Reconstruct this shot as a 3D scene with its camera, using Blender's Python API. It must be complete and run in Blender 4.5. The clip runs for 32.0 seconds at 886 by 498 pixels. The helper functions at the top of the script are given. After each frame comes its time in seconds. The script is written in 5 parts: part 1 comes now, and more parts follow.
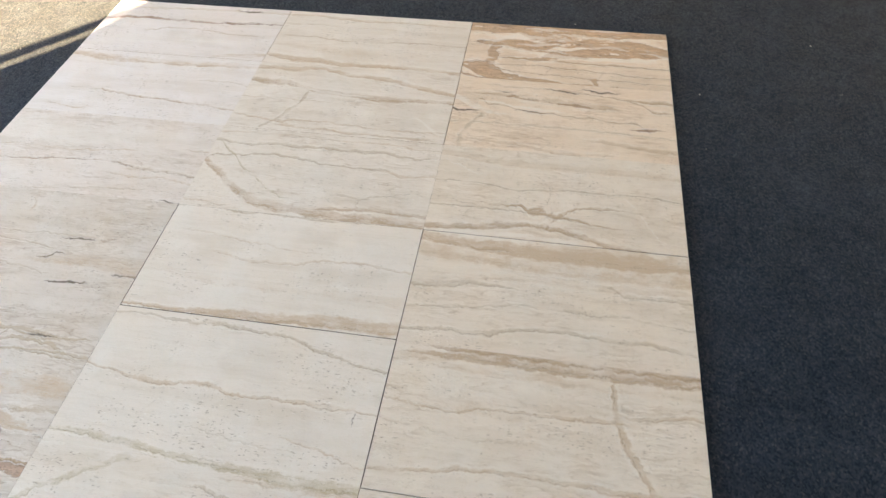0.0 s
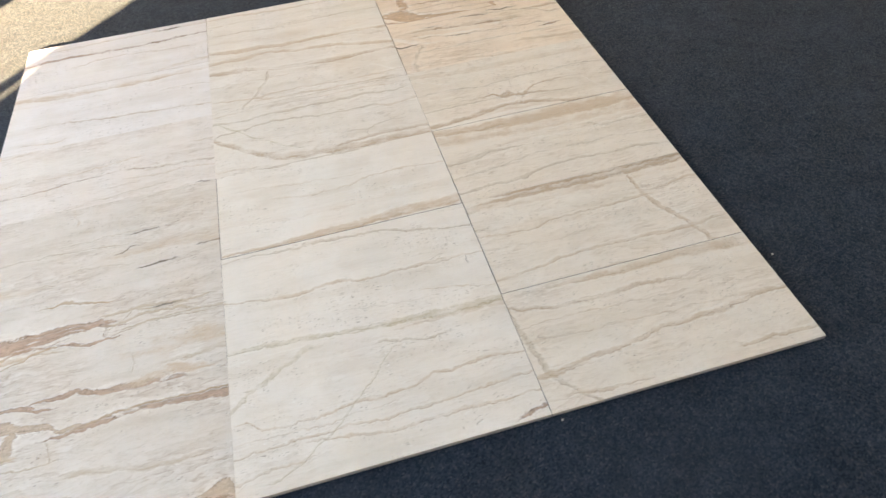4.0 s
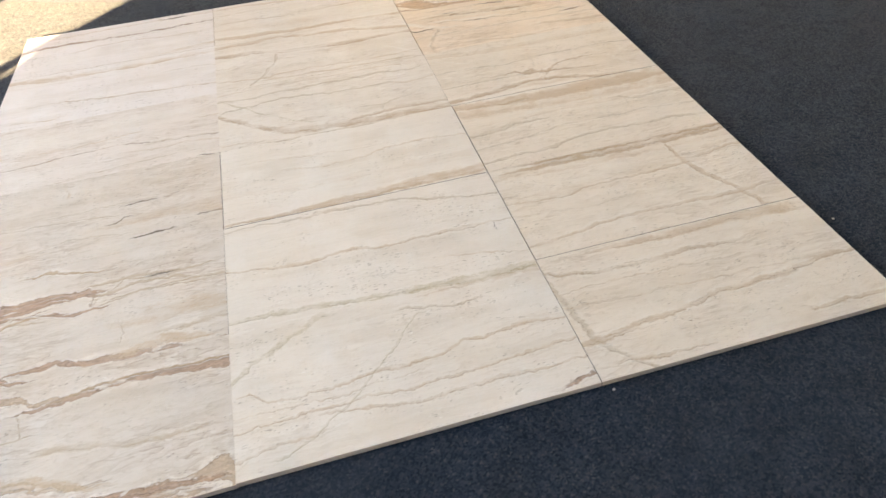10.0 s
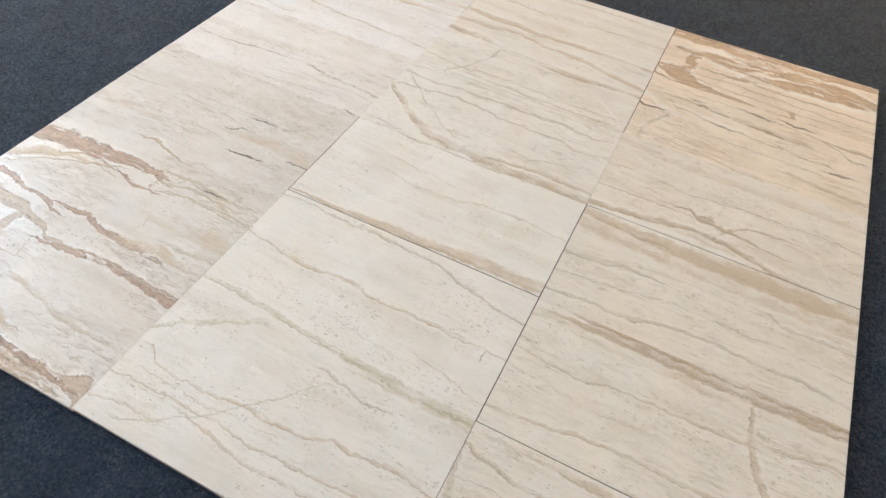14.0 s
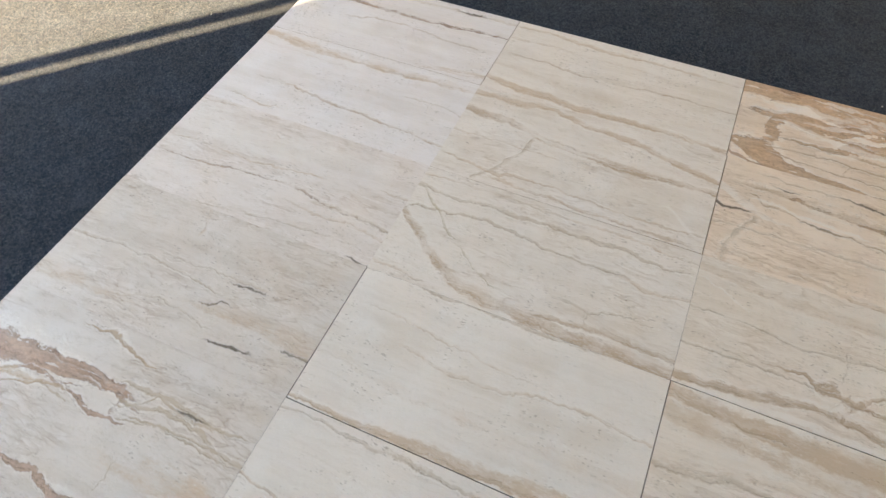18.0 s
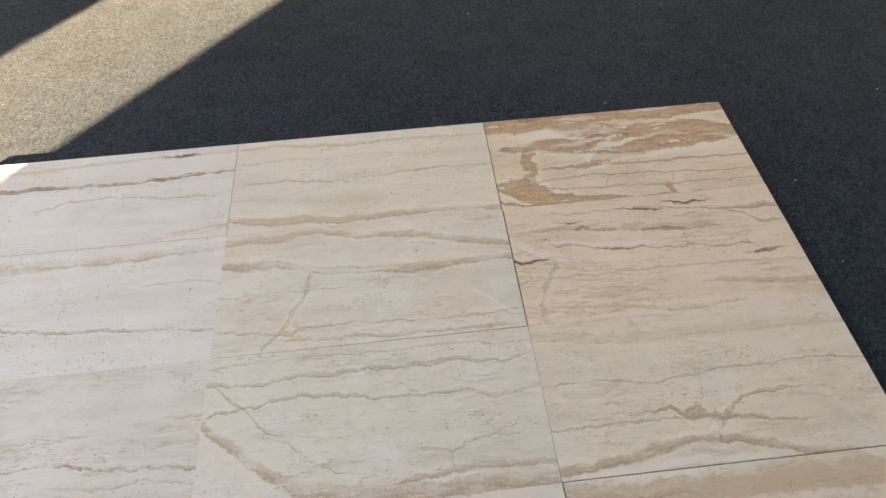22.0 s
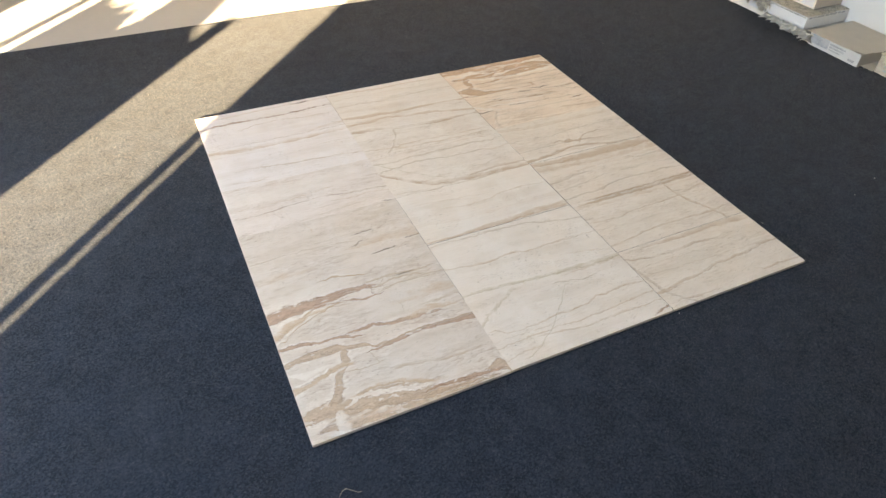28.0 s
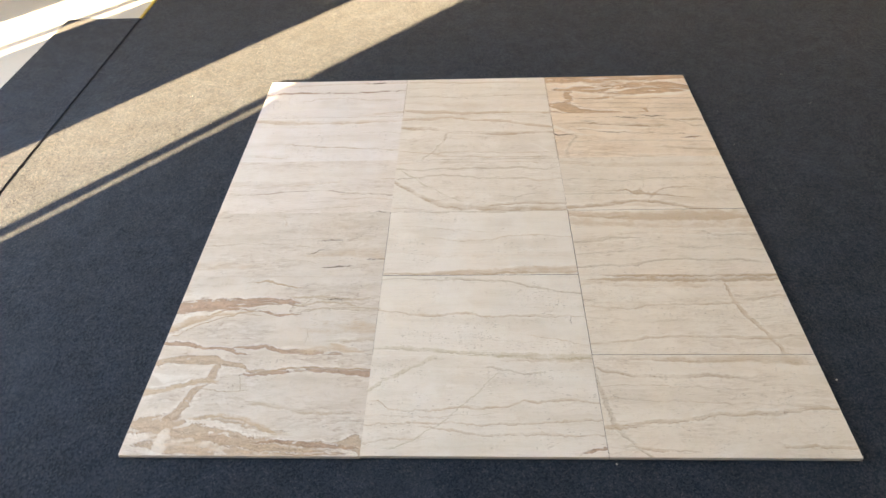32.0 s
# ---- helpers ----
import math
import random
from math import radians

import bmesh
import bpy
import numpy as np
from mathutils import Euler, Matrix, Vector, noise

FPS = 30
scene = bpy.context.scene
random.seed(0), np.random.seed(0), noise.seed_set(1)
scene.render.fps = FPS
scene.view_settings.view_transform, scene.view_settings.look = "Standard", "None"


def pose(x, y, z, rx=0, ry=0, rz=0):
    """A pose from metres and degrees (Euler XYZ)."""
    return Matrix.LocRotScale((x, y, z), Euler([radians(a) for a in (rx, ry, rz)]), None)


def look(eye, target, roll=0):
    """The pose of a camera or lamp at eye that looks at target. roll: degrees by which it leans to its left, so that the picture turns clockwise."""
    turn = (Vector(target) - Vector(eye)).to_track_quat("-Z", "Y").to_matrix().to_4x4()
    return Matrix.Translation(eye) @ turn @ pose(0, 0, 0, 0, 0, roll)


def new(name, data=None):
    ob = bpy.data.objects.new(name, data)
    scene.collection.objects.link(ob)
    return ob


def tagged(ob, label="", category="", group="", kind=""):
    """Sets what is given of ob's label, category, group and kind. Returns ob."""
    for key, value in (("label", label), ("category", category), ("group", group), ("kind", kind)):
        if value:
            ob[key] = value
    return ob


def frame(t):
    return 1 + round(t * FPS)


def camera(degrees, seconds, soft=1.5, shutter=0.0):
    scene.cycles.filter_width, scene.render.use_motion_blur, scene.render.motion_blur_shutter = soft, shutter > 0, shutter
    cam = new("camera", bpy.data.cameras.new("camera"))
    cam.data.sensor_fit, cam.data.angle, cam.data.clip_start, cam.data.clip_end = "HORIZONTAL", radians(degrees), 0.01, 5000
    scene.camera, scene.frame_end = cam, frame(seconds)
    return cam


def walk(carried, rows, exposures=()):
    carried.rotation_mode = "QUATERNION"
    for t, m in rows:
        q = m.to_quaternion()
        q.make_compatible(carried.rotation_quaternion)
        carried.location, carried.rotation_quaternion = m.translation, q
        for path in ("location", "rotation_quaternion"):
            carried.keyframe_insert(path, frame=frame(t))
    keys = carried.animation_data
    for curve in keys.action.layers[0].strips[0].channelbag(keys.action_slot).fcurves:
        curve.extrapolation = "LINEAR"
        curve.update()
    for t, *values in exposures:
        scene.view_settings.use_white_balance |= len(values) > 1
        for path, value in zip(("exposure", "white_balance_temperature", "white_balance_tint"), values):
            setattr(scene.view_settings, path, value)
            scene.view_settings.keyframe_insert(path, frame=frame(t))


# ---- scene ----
cam = camera(68.2, 32.0, shutter=0.3)
PATH = [
    (0, (1.467, -0.078, 1.157), (1.22, 1.189, -0.371), -2.3),
    (0.5, (1.452, -0.17, 1.143), (1.299, 1.126, -0.372), -3.1),
    (1, (1.435, -0.231, 1.126), (1.4, 1.081, -0.383), -1.9),
    (1.5, (1.381, -0.256, 1.125), (1.444, 1.058, -0.381), -4.4),
    (2, (1.31, -0.307, 1.128), (1.482, 0.989, -0.385), -5.4),
    (2.5, (1.248, -0.364, 1.129), (1.492, 0.929, -0.377), -4.5),
    (3, (1.2, -0.41, 1.131), (1.472, 0.884, -0.37), -5.0),
    (3.5, (1.088, -0.468, 1.167), (1.358, 0.82, -0.34), -5.4),
    (4, (0.926, -0.542, 1.192), (1.194, 0.756, -0.305), -5.0),
    (4.5, (0.822, -0.606, 1.213), (1.085, 0.72, -0.26), -4.0),
    (6.5, (0.587, -0.803, 1.287), (0.826, 0.585, -0.133), 0.2),
    (7, (0.555, -0.854, 1.286), (0.78, 0.55, -0.121), 0.6),
    (7.5, (0.49, -0.87, 1.249), (0.712, 0.537, -0.154), 0.6),
    (8, (0.485, -0.828, 1.142), (0.723, 0.576, -0.263), 0.8),
    (8.5, (0.56, -0.749, 1.033), (0.81, 0.663, -0.361), 0.1),
    (9, (0.656, -0.673, 0.986), (0.916, 0.738, -0.407), -1.9),
    (9.5, (0.741, -0.612, 0.969), (1.019, 0.8, -0.42), -3.6),
    (10, (0.847, -0.557, 0.959), (1.155, 0.848, -0.431), -4.5),
    (10.5, (0.938, -0.515, 0.951), (1.26, 0.879, -0.446), -4.4),
    (11, (1.033, -0.496, 0.952), (1.335, 0.882, -0.466), -4.8),
    (11.5, (1.096, -0.47, 0.984), (1.349, 0.906, -0.445), -2.4),
    (12, (1.151, -0.427, 1.001), (1.304, 0.958, -0.434), 2.4),
    (12.5, (1.222, -0.369, 1.011), (1.253, 0.99, -0.456), 5.5),
    (13, (1.276, -0.313, 1.039), (1.163, 1.026, -0.442), 5.2),
    (13.5, (1.317, -0.259, 1.064), (0.967, 1.019, -0.434), 5.9),
    (14, (1.343, -0.215, 1.066), (0.849, 1.001, -0.443), 6.1),
    (14.5, (1.327, -0.165, 1.07), (0.826, 1.031, -0.452), 6.3),
    (16.5, (1.195, 0.09, 1.063), (0.692, 1.239, -0.495), 5.1),
    (17, (1.176, 0.162, 1.065), (0.671, 1.29, -0.508), 4.5),
    (17.5, (1.12, 0.229, 1.084), (0.637, 1.331, -0.513), 3.3),
    (18, (1.057, 0.294, 1.095), (0.578, 1.382, -0.514), 0.1),
    (18.5, (1.0, 0.345, 1.098), (0.546, 1.425, -0.522), -2.0),
    (19, (0.952, 0.398, 1.094), (0.545, 1.474, -0.542), -3.6),
    (19.5, (0.919, 0.453, 1.089), (0.566, 1.548, -0.547), -5.1),
    (20, (0.899, 0.518, 1.094), (0.643, 1.652, -0.534), -6.8),
    (20.5, (0.915, 0.582, 1.084), (0.798, 1.752, -0.534), -5.5),
    (21, (0.959, 0.613, 1.087), (0.935, 1.808, -0.516), -3.8),
    (21.5, (1.005, 0.61, 1.101), (1.048, 1.829, -0.484), -2.4),
    (22, (1.018, 0.574, 1.108), (1.108, 1.812, -0.46), -2.3),
    (22.5, (0.996, 0.482, 1.131), (1.114, 1.73, -0.427), -1.8),
    (23, (0.955, 0.339, 1.189), (1.107, 1.606, -0.351), -0.7),
    (23.5, (0.901, 0.18, 1.289), (1.095, 1.46, -0.235), 0.7),
    (24, (0.776, 0.037, 1.351), (1.043, 1.32, -0.161), 2.1),
    (24.5, (0.66, -0.112, 1.4), (0.997, 1.182, -0.088), 2.9),
    (25, (0.568, -0.269, 1.419), (1.033, 1.032, -0.027), 4.9),
    (25.5, (0.467, -0.432, 1.461), (0.973, 0.873, 0.033), 4.6),
    (27.5, (-0.005, -0.943, 1.565), (0.652, 0.387, 0.224), 2.7),
    (28, (-0.134, -1.003, 1.567), (0.538, 0.34, 0.246), 2.1),
    (28.5, (-0.195, -1.023, 1.565), (0.486, 0.326, 0.254), 2.0),
    (29, (-0.156, -0.992, 1.55), (0.526, 0.356, 0.24), 1.6),
    (29.5, (-0.017, -0.985, 1.541), (0.628, 0.382, 0.231), 0.5),
    (30, (0.155, -0.988, 1.527), (0.711, 0.42, 0.22), 0.2),
    (30.5, (0.308, -0.937, 1.512), (0.747, 0.498, 0.19), -0.5),
    (31, (0.498, -0.833, 1.475), (0.834, 0.602, 0.123), -0.4),
    (31.5, (0.685, -0.79, 1.497), (0.846, 0.652, 0.12), -1.0),
    (32, (0.895, -0.805, 1.5), (0.807, 0.633, 0.112), -2.9),
]
STOPS = [(0.0, 4.47, 7230.0, 14), (4.0, 4.59, 7230.0, 14), (7.0, 4.47, 7700.0, 17), (9.0, 4.60, 7720.0, 17), (11.0, 4.60, 7520.0, 15.5), (14.0, 4.61, 7400.0, 14), (17.0, 4.41, 7070.0, 13), (18.0, 4.2, 7045.0, 14), (19.0, 4.24, 7020.0, 14), (22.0, 4.17, 7180.0, 14), (25.0, 4.15, 7180.0, 14), (28.0, 4.42, 7530.0, 15.5), (30.0, 4.31, 7780.0, 16.5), (31.0, 4.55, 7750.0, 16), (32.0, 4.51, 7700.0, 16)]
walk(cam, [(t, look(eye, target, roll)) for t, eye, target, roll in PATH], exposures=STOPS)

# ---- light: a low sun and the sky through the openings of the unseen west front ----
SUN_HEIGHT = 11.5
SUN_WAY = Vector((0.657, 0.754, -math.tan(radians(SUN_HEIGHT)))).normalized()
world = bpy.data.worlds.new("sky")
scene.world = world
world.use_nodes = True
wn, wl = world.node_tree.nodes, world.node_tree.links
sky = wn.new("ShaderNodeTexSky")
sky.sky_type, sky.sun_disc = "NISHITA", False
sky.sun_elevation, sky.sun_rotation = radians(SUN_HEIGHT), math.atan2(-SUN_WAY.x, -SUN_WAY.y)
wl.new(sky.outputs[0], wn["Background"].inputs[0])
wn["Background"].inputs[1].default_value = 0.035

sun = new("sun", bpy.data.lights.new("sun", "SUN"))
sun.data.energy, sun.data.angle, sun.data.color = 5.0, radians(0.5), (1.0, 0.83, 0.55)
sun.matrix_world = look((0, 0, 0), SUN_WAY)


def sky_lamp(name, y0, y1, z0, z1, watts):
    """An area lamp added for the sky's light in one opening of the unseen west front."""
    lamp = new(name, bpy.data.lights.new(name, "AREA"))
    lamp.data.shape, lamp.data.size, lamp.data.size_y = "RECTANGLE", y1 - y0, z1 - z0
    lamp.data.energy, lamp.data.color = watts, (0.46, 0.70, 1.0)
    lamp.matrix_world = look((-2.74, (y0 + y1) / 2, (z0 + z1) / 2), (0, (y0 + y1) / 2, (z0 + z1) / 2))
    return lamp


sky_lamp("sky_door", -1.40, -0.60, 0.05, 2.55, 1.9)
sky_lamp("sky_window", -0.48, 0.72, 0.95, 2.55, 3.7)
sky_lamp("sky_passage", 0.80, 1.48, 0.05, 2.55, 4.4)


# ---- node helpers ----
def material(name, rough=0.6, metal=0.0, spec=0.5):
    m = bpy.data.materials.new(name)
    m.use_nodes = True
    b = m.node_tree.nodes["Principled BSDF"]
    b.inputs["Roughness"].default_value, b.inputs["Metallic"].default_value = rough, metal
    b.inputs["Specular IOR Level"].default_value = spec
    return m, m.node_tree, b


def put(socket, value):
    """Link or set a socket."""
    if isinstance(value, bpy.types.NodeSocket):
        socket.id_data.links.new(value, socket)
    else:
        socket.default_value = value


def maths(tree, op, a, b=0.0, c=0.0, clamp=False):
    n = tree.nodes.new("ShaderNodeMath")
    n.operation, n.use_clamp = op, clamp
    for s, v in zip(n.inputs, (a, b, c)):
        put(s, v)
    return n.outputs[0]


def vmaths(tree, op, a, b):
    n = tree.nodes.new("ShaderNodeVectorMath")
    n.operation = op
    put(n.inputs[0], a)
    put(n.inputs[1], b)
    return n.outputs[0]


def noise_of(tree, vec, scale, detail=3.0, rough=0.5, colour=False):
    n = tree.nodes.new("ShaderNodeTexNoise")
    put(n.inputs["Vector"], vec)
    n.inputs["Scale"].default_value, n.inputs["Detail"].default_value, n.inputs["Roughness"].default_value = scale, detail, rough
    return n.outputs["Color"] if colour else n.outputs["Fac"]


def ranged(tree, v, a, b, c=0.0, d=1.0, smooth=True):
    n = tree.nodes.new("ShaderNodeMapRange")
    n.interpolation_type = "SMOOTHSTEP" if smooth else "LINEAR"
    for s, x in zip(n.inputs, (v, a, b, c, d)):
        put(s, x)
    return n.outputs[0]


def mixed(tree, fac, a, b, kind="MIX"):
    n = tree.nodes.new("ShaderNodeMix")
    n.data_type, n.blend_type = "RGBA", kind
    put(n.inputs[0], fac)
    put(n.inputs[6], a if isinstance(a, bpy.types.NodeSocket) else (*a, 1))
    put(n.inputs[7], b if isinstance(b, bpy.types.NodeSocket) else (*b, 1))
    return n.outputs[2]


def bumped(tree, bsdf, height, strength, distance):
    n = tree.nodes.new("ShaderNodeBump")
    n.inputs["Strength"].default_value, n.inputs["Distance"].default_value = strength, distance
    put(n.inputs["Height"], height)
    put(bsdf.inputs["Normal"], n.outputs[0])


def coords(tree, kind="Object"):
    return tree.nodes.new("ShaderNodeTexCoord").outputs[kind]


def stretched(tree, vec, x, y, z=1.0):
    n = tree.nodes.new("ShaderNodeMapping")
    put(n.inputs["Vector"], vec)
    n.inputs["Scale"].default_value = (x, y, z)
    return n.outputs[0]


def plain(name, colour, rough=0.6, metal=0.0, grain=0.08, scale=40.0, bump=0.0):
    """A plain surface with grain and stains at two scales."""
    m, t, b = material(name, rough, metal)
    p = coords(t)
    fine, broad = noise_of(t, p, scale * 6, 4), noise_of(t, p, scale * 0.25, 3)
    v = maths(t, "ADD", maths(t, "MULTIPLY", fine, grain), maths(t, "MULTIPLY", broad, grain * 1.6))
    k = maths(t, "ADD", v, 1.0 - grain * 1.3)
    put(b.inputs["Base Color"], mixed(t, 1.0, colour, k, "MULTIPLY"))
    if bump:
        bumped(t, b, fine, bump, 0.002)
    return m


# ---- stone: honed vein-cut travertine, each tile with the veins of its own ----
STONE = (0.800, 0.738, 0.674)
TINTS = {
    "tan": (0.585, 0.450, 0.325), "brown": (0.490, 0.358, 0.242), "rust": (0.440, 0.288, 0.200), "rusttan": (0.520, 0.352, 0.228), "clay": (0.500, 0.372, 0.268),
    "grey": (0.540, 0.440, 0.335), "dark": (0.130, 0.098, 0.070), "ochre": (0.520, 0.435, 0.300), "cream": (0.830, 0.785, 0.730),
}


def vein_group():
    """Mask of one vein: ramp colour (place, half width, strength), the height across it, raggedness and its noise."""
    g = bpy.data.node_groups.new("vein", "ShaderNodeTree")
    for name, kind in (("Ramp", "NodeSocketColor"), ("Across", "NodeSocketFloat"), ("Ragged", "NodeSocketFloat"), ("Noise", "NodeSocketFloat"), ("Fleck", "NodeSocketFloat"), ("Broken", "NodeSocketFloat"), ("Run", "NodeSocketFloat")):
        g.interface.new_socket(name, in_out="INPUT", socket_type=kind)
    g.interface.new_socket("Mask", in_out="OUTPUT", socket_type="NodeSocketFloat")
    g.interface.new_socket("Core", in_out="OUTPUT", socket_type="NodeSocketFloat")
    g.interface.new_socket("Rim", in_out="OUTPUT", socket_type="NodeSocketFloat")
    i, o = g.nodes.new("NodeGroupInput"), g.nodes.new("NodeGroupOutput")
    sep = g.nodes.new("ShaderNodeSeparateColor")
    g.links.new(i.outputs["Ramp"], sep.inputs[0])
    middle = maths(g, "MULTIPLY_ADD", sep.outputs[0], 1.0, -0.15)
    wide = maths(g, "MULTIPLY_ADD", sep.outputs[1], 0.088, 0.0003)
    away = maths(g, "SUBTRACT", i.outputs["Across"], middle)
    sway = maths(g, "MULTIPLY", i.outputs["Ragged"], i.outputs["Noise"])
    away = maths(g, "MULTIPLY_ADD", sway, maths(g, "MULTIPLY", wide, 0.6), away)
    # a small crinkle that thin veins have as well
    crinkle = g.nodes.new("ShaderNodeCombineXYZ")
    put(crinkle.inputs[0], maths(g, "MULTIPLY", i.outputs["Run"], 34.0))
    put(crinkle.inputs[1], maths(g, "MULTIPLY", i.outputs["Across"], 16.0))
    put(crinkle.inputs[2], maths(g, "MULTIPLY", sep.outputs[0], 9.0))
    bend = maths(g, "SUBTRACT", noise_of(g, crinkle.outputs[0], 1.0, 4, 0.68), 0.5)
    away = maths(g, "MULTIPLY_ADD", bend, 0.017, away)
    side = maths(g, "DIVIDE", away, wide)
    q = maths(g, "ADD", sway, maths(g, "ABSOLUTE", side))
    soft = maths(g, "ADD", maths(g, "MULTIPLY", sway, 0.6), side)
    run = g.nodes.new("ShaderNodeCombineXYZ")
    put(run.inputs[0], maths(g, "MULTIPLY", i.outputs["Run"], 26.0))
    put(run.inputs[1], maths(g, "MULTIPLY", away, 520.0))
    put(run.inputs[2], maths(g, "MULTIPLY", sep.outputs[0], 40.0))
    streak = ranged(g, noise_of(g, run.outputs[0], 1.0, 4, 0.65), 0.34, 0.60, 0.22, 1.15)
    streak = maths(g, "MAXIMUM", streak, ranged(g, wide, 0.006, 0.022, 0.0, 0.70))
    patch = g.nodes.new("ShaderNodeCombineXYZ")
    put(patch.inputs[0], maths(g, "MULTIPLY", i.outputs["Run"], 13.0))
    put(patch.inputs[1], maths(g, "MULTIPLY", sep.outputs[0], 55.0))
    patchy = ranged(g, noise_of(g, patch.outputs[0], 1.0, 3, 0.6), 0.34, 0.62, 0.50, 1.12)
    streak = maths(g, "MULTIPLY", streak, patchy)
    band = ranged(g, maths(g, "ABSOLUTE", away), maths(g, "MULTIPLY_ADD", wide, 1.45, 0.0030), maths(g, "MULTIPLY", wide, 0.5))
    body = maths(g, "MULTIPLY", ranged(g, q, 1.10, 0.86), ranged(g, soft, 1.15, -0.5, 0.22, 1.0))
    m = maths(g, "ADD", maths(g, "MULTIPLY", band, 0.38), maths(g, "MULTIPLY", maths(g, "MULTIPLY", body, streak), 0.70))
    m = maths(g, "MULTIPLY", m, sep.outputs[2])
    m = maths(g, "MULTIPLY", m, i.outputs["Fleck"], clamp=True)
    g.links.new(m, o.inputs["Mask"])
    edge = maths(g, "ADD", away, maths(g, "MULTIPLY", wide, 0.5))
    core = ranged(g, maths(g, "ABSOLUTE", edge), 0.0011, 0.0002)
    far = ranged(g, maths(g, "ABSOLUTE", maths(g, "SUBTRACT", away, maths(g, "MULTIPLY", wide, 0.62))), 0.0009, 0.0002)
    far = maths(g, "MULTIPLY", far, ranged(g, patchy, 0.95, 0.60, 0.0, 0.8))
    core = maths(g, "MAXIMUM", core, far)
    # a hairline that keeps the vein company a few millimetres off
    beside = maths(g, "ADD", away, maths(g, "MULTIPLY_ADD", wide, 1.25, 0.0032))
    beside = maths(g, "ADD", beside, maths(g, "MULTIPLY", i.outputs["Noise"], 0.0016))
    beside = maths(g, "MULTIPLY", ranged(g, maths(g, "ABSOLUTE", beside), 0.0009, 0.0001), ranged(g, patchy, 0.80, 1.0, 0.0, 0.6))
    core = maths(g, "MAXIMUM", core, beside)
    on = ranged(g, i.outputs["Broken"], 0.15, 0.55, 0.12, 0.85)
    core = maths(g, "MULTIPLY", core, maths(g, "MULTIPLY", sep.outputs[2], on), clamp=True)
    g.links.new(core, o.inputs["Core"])
    rim = maths(g, "MULTIPLY", ranged(g, q, 2.6, 1.3), ranged(g, q, 0.85, 1.2))
    rim = maths(g, "MULTIPLY", maths(g, "MULTIPLY", rim, sep.outputs[2]), maths(g, "MULTIPLY", i.outputs["Broken"], 0.5), clamp=True)
    g.links.new(rim, o.inputs["Rim"])
    return g


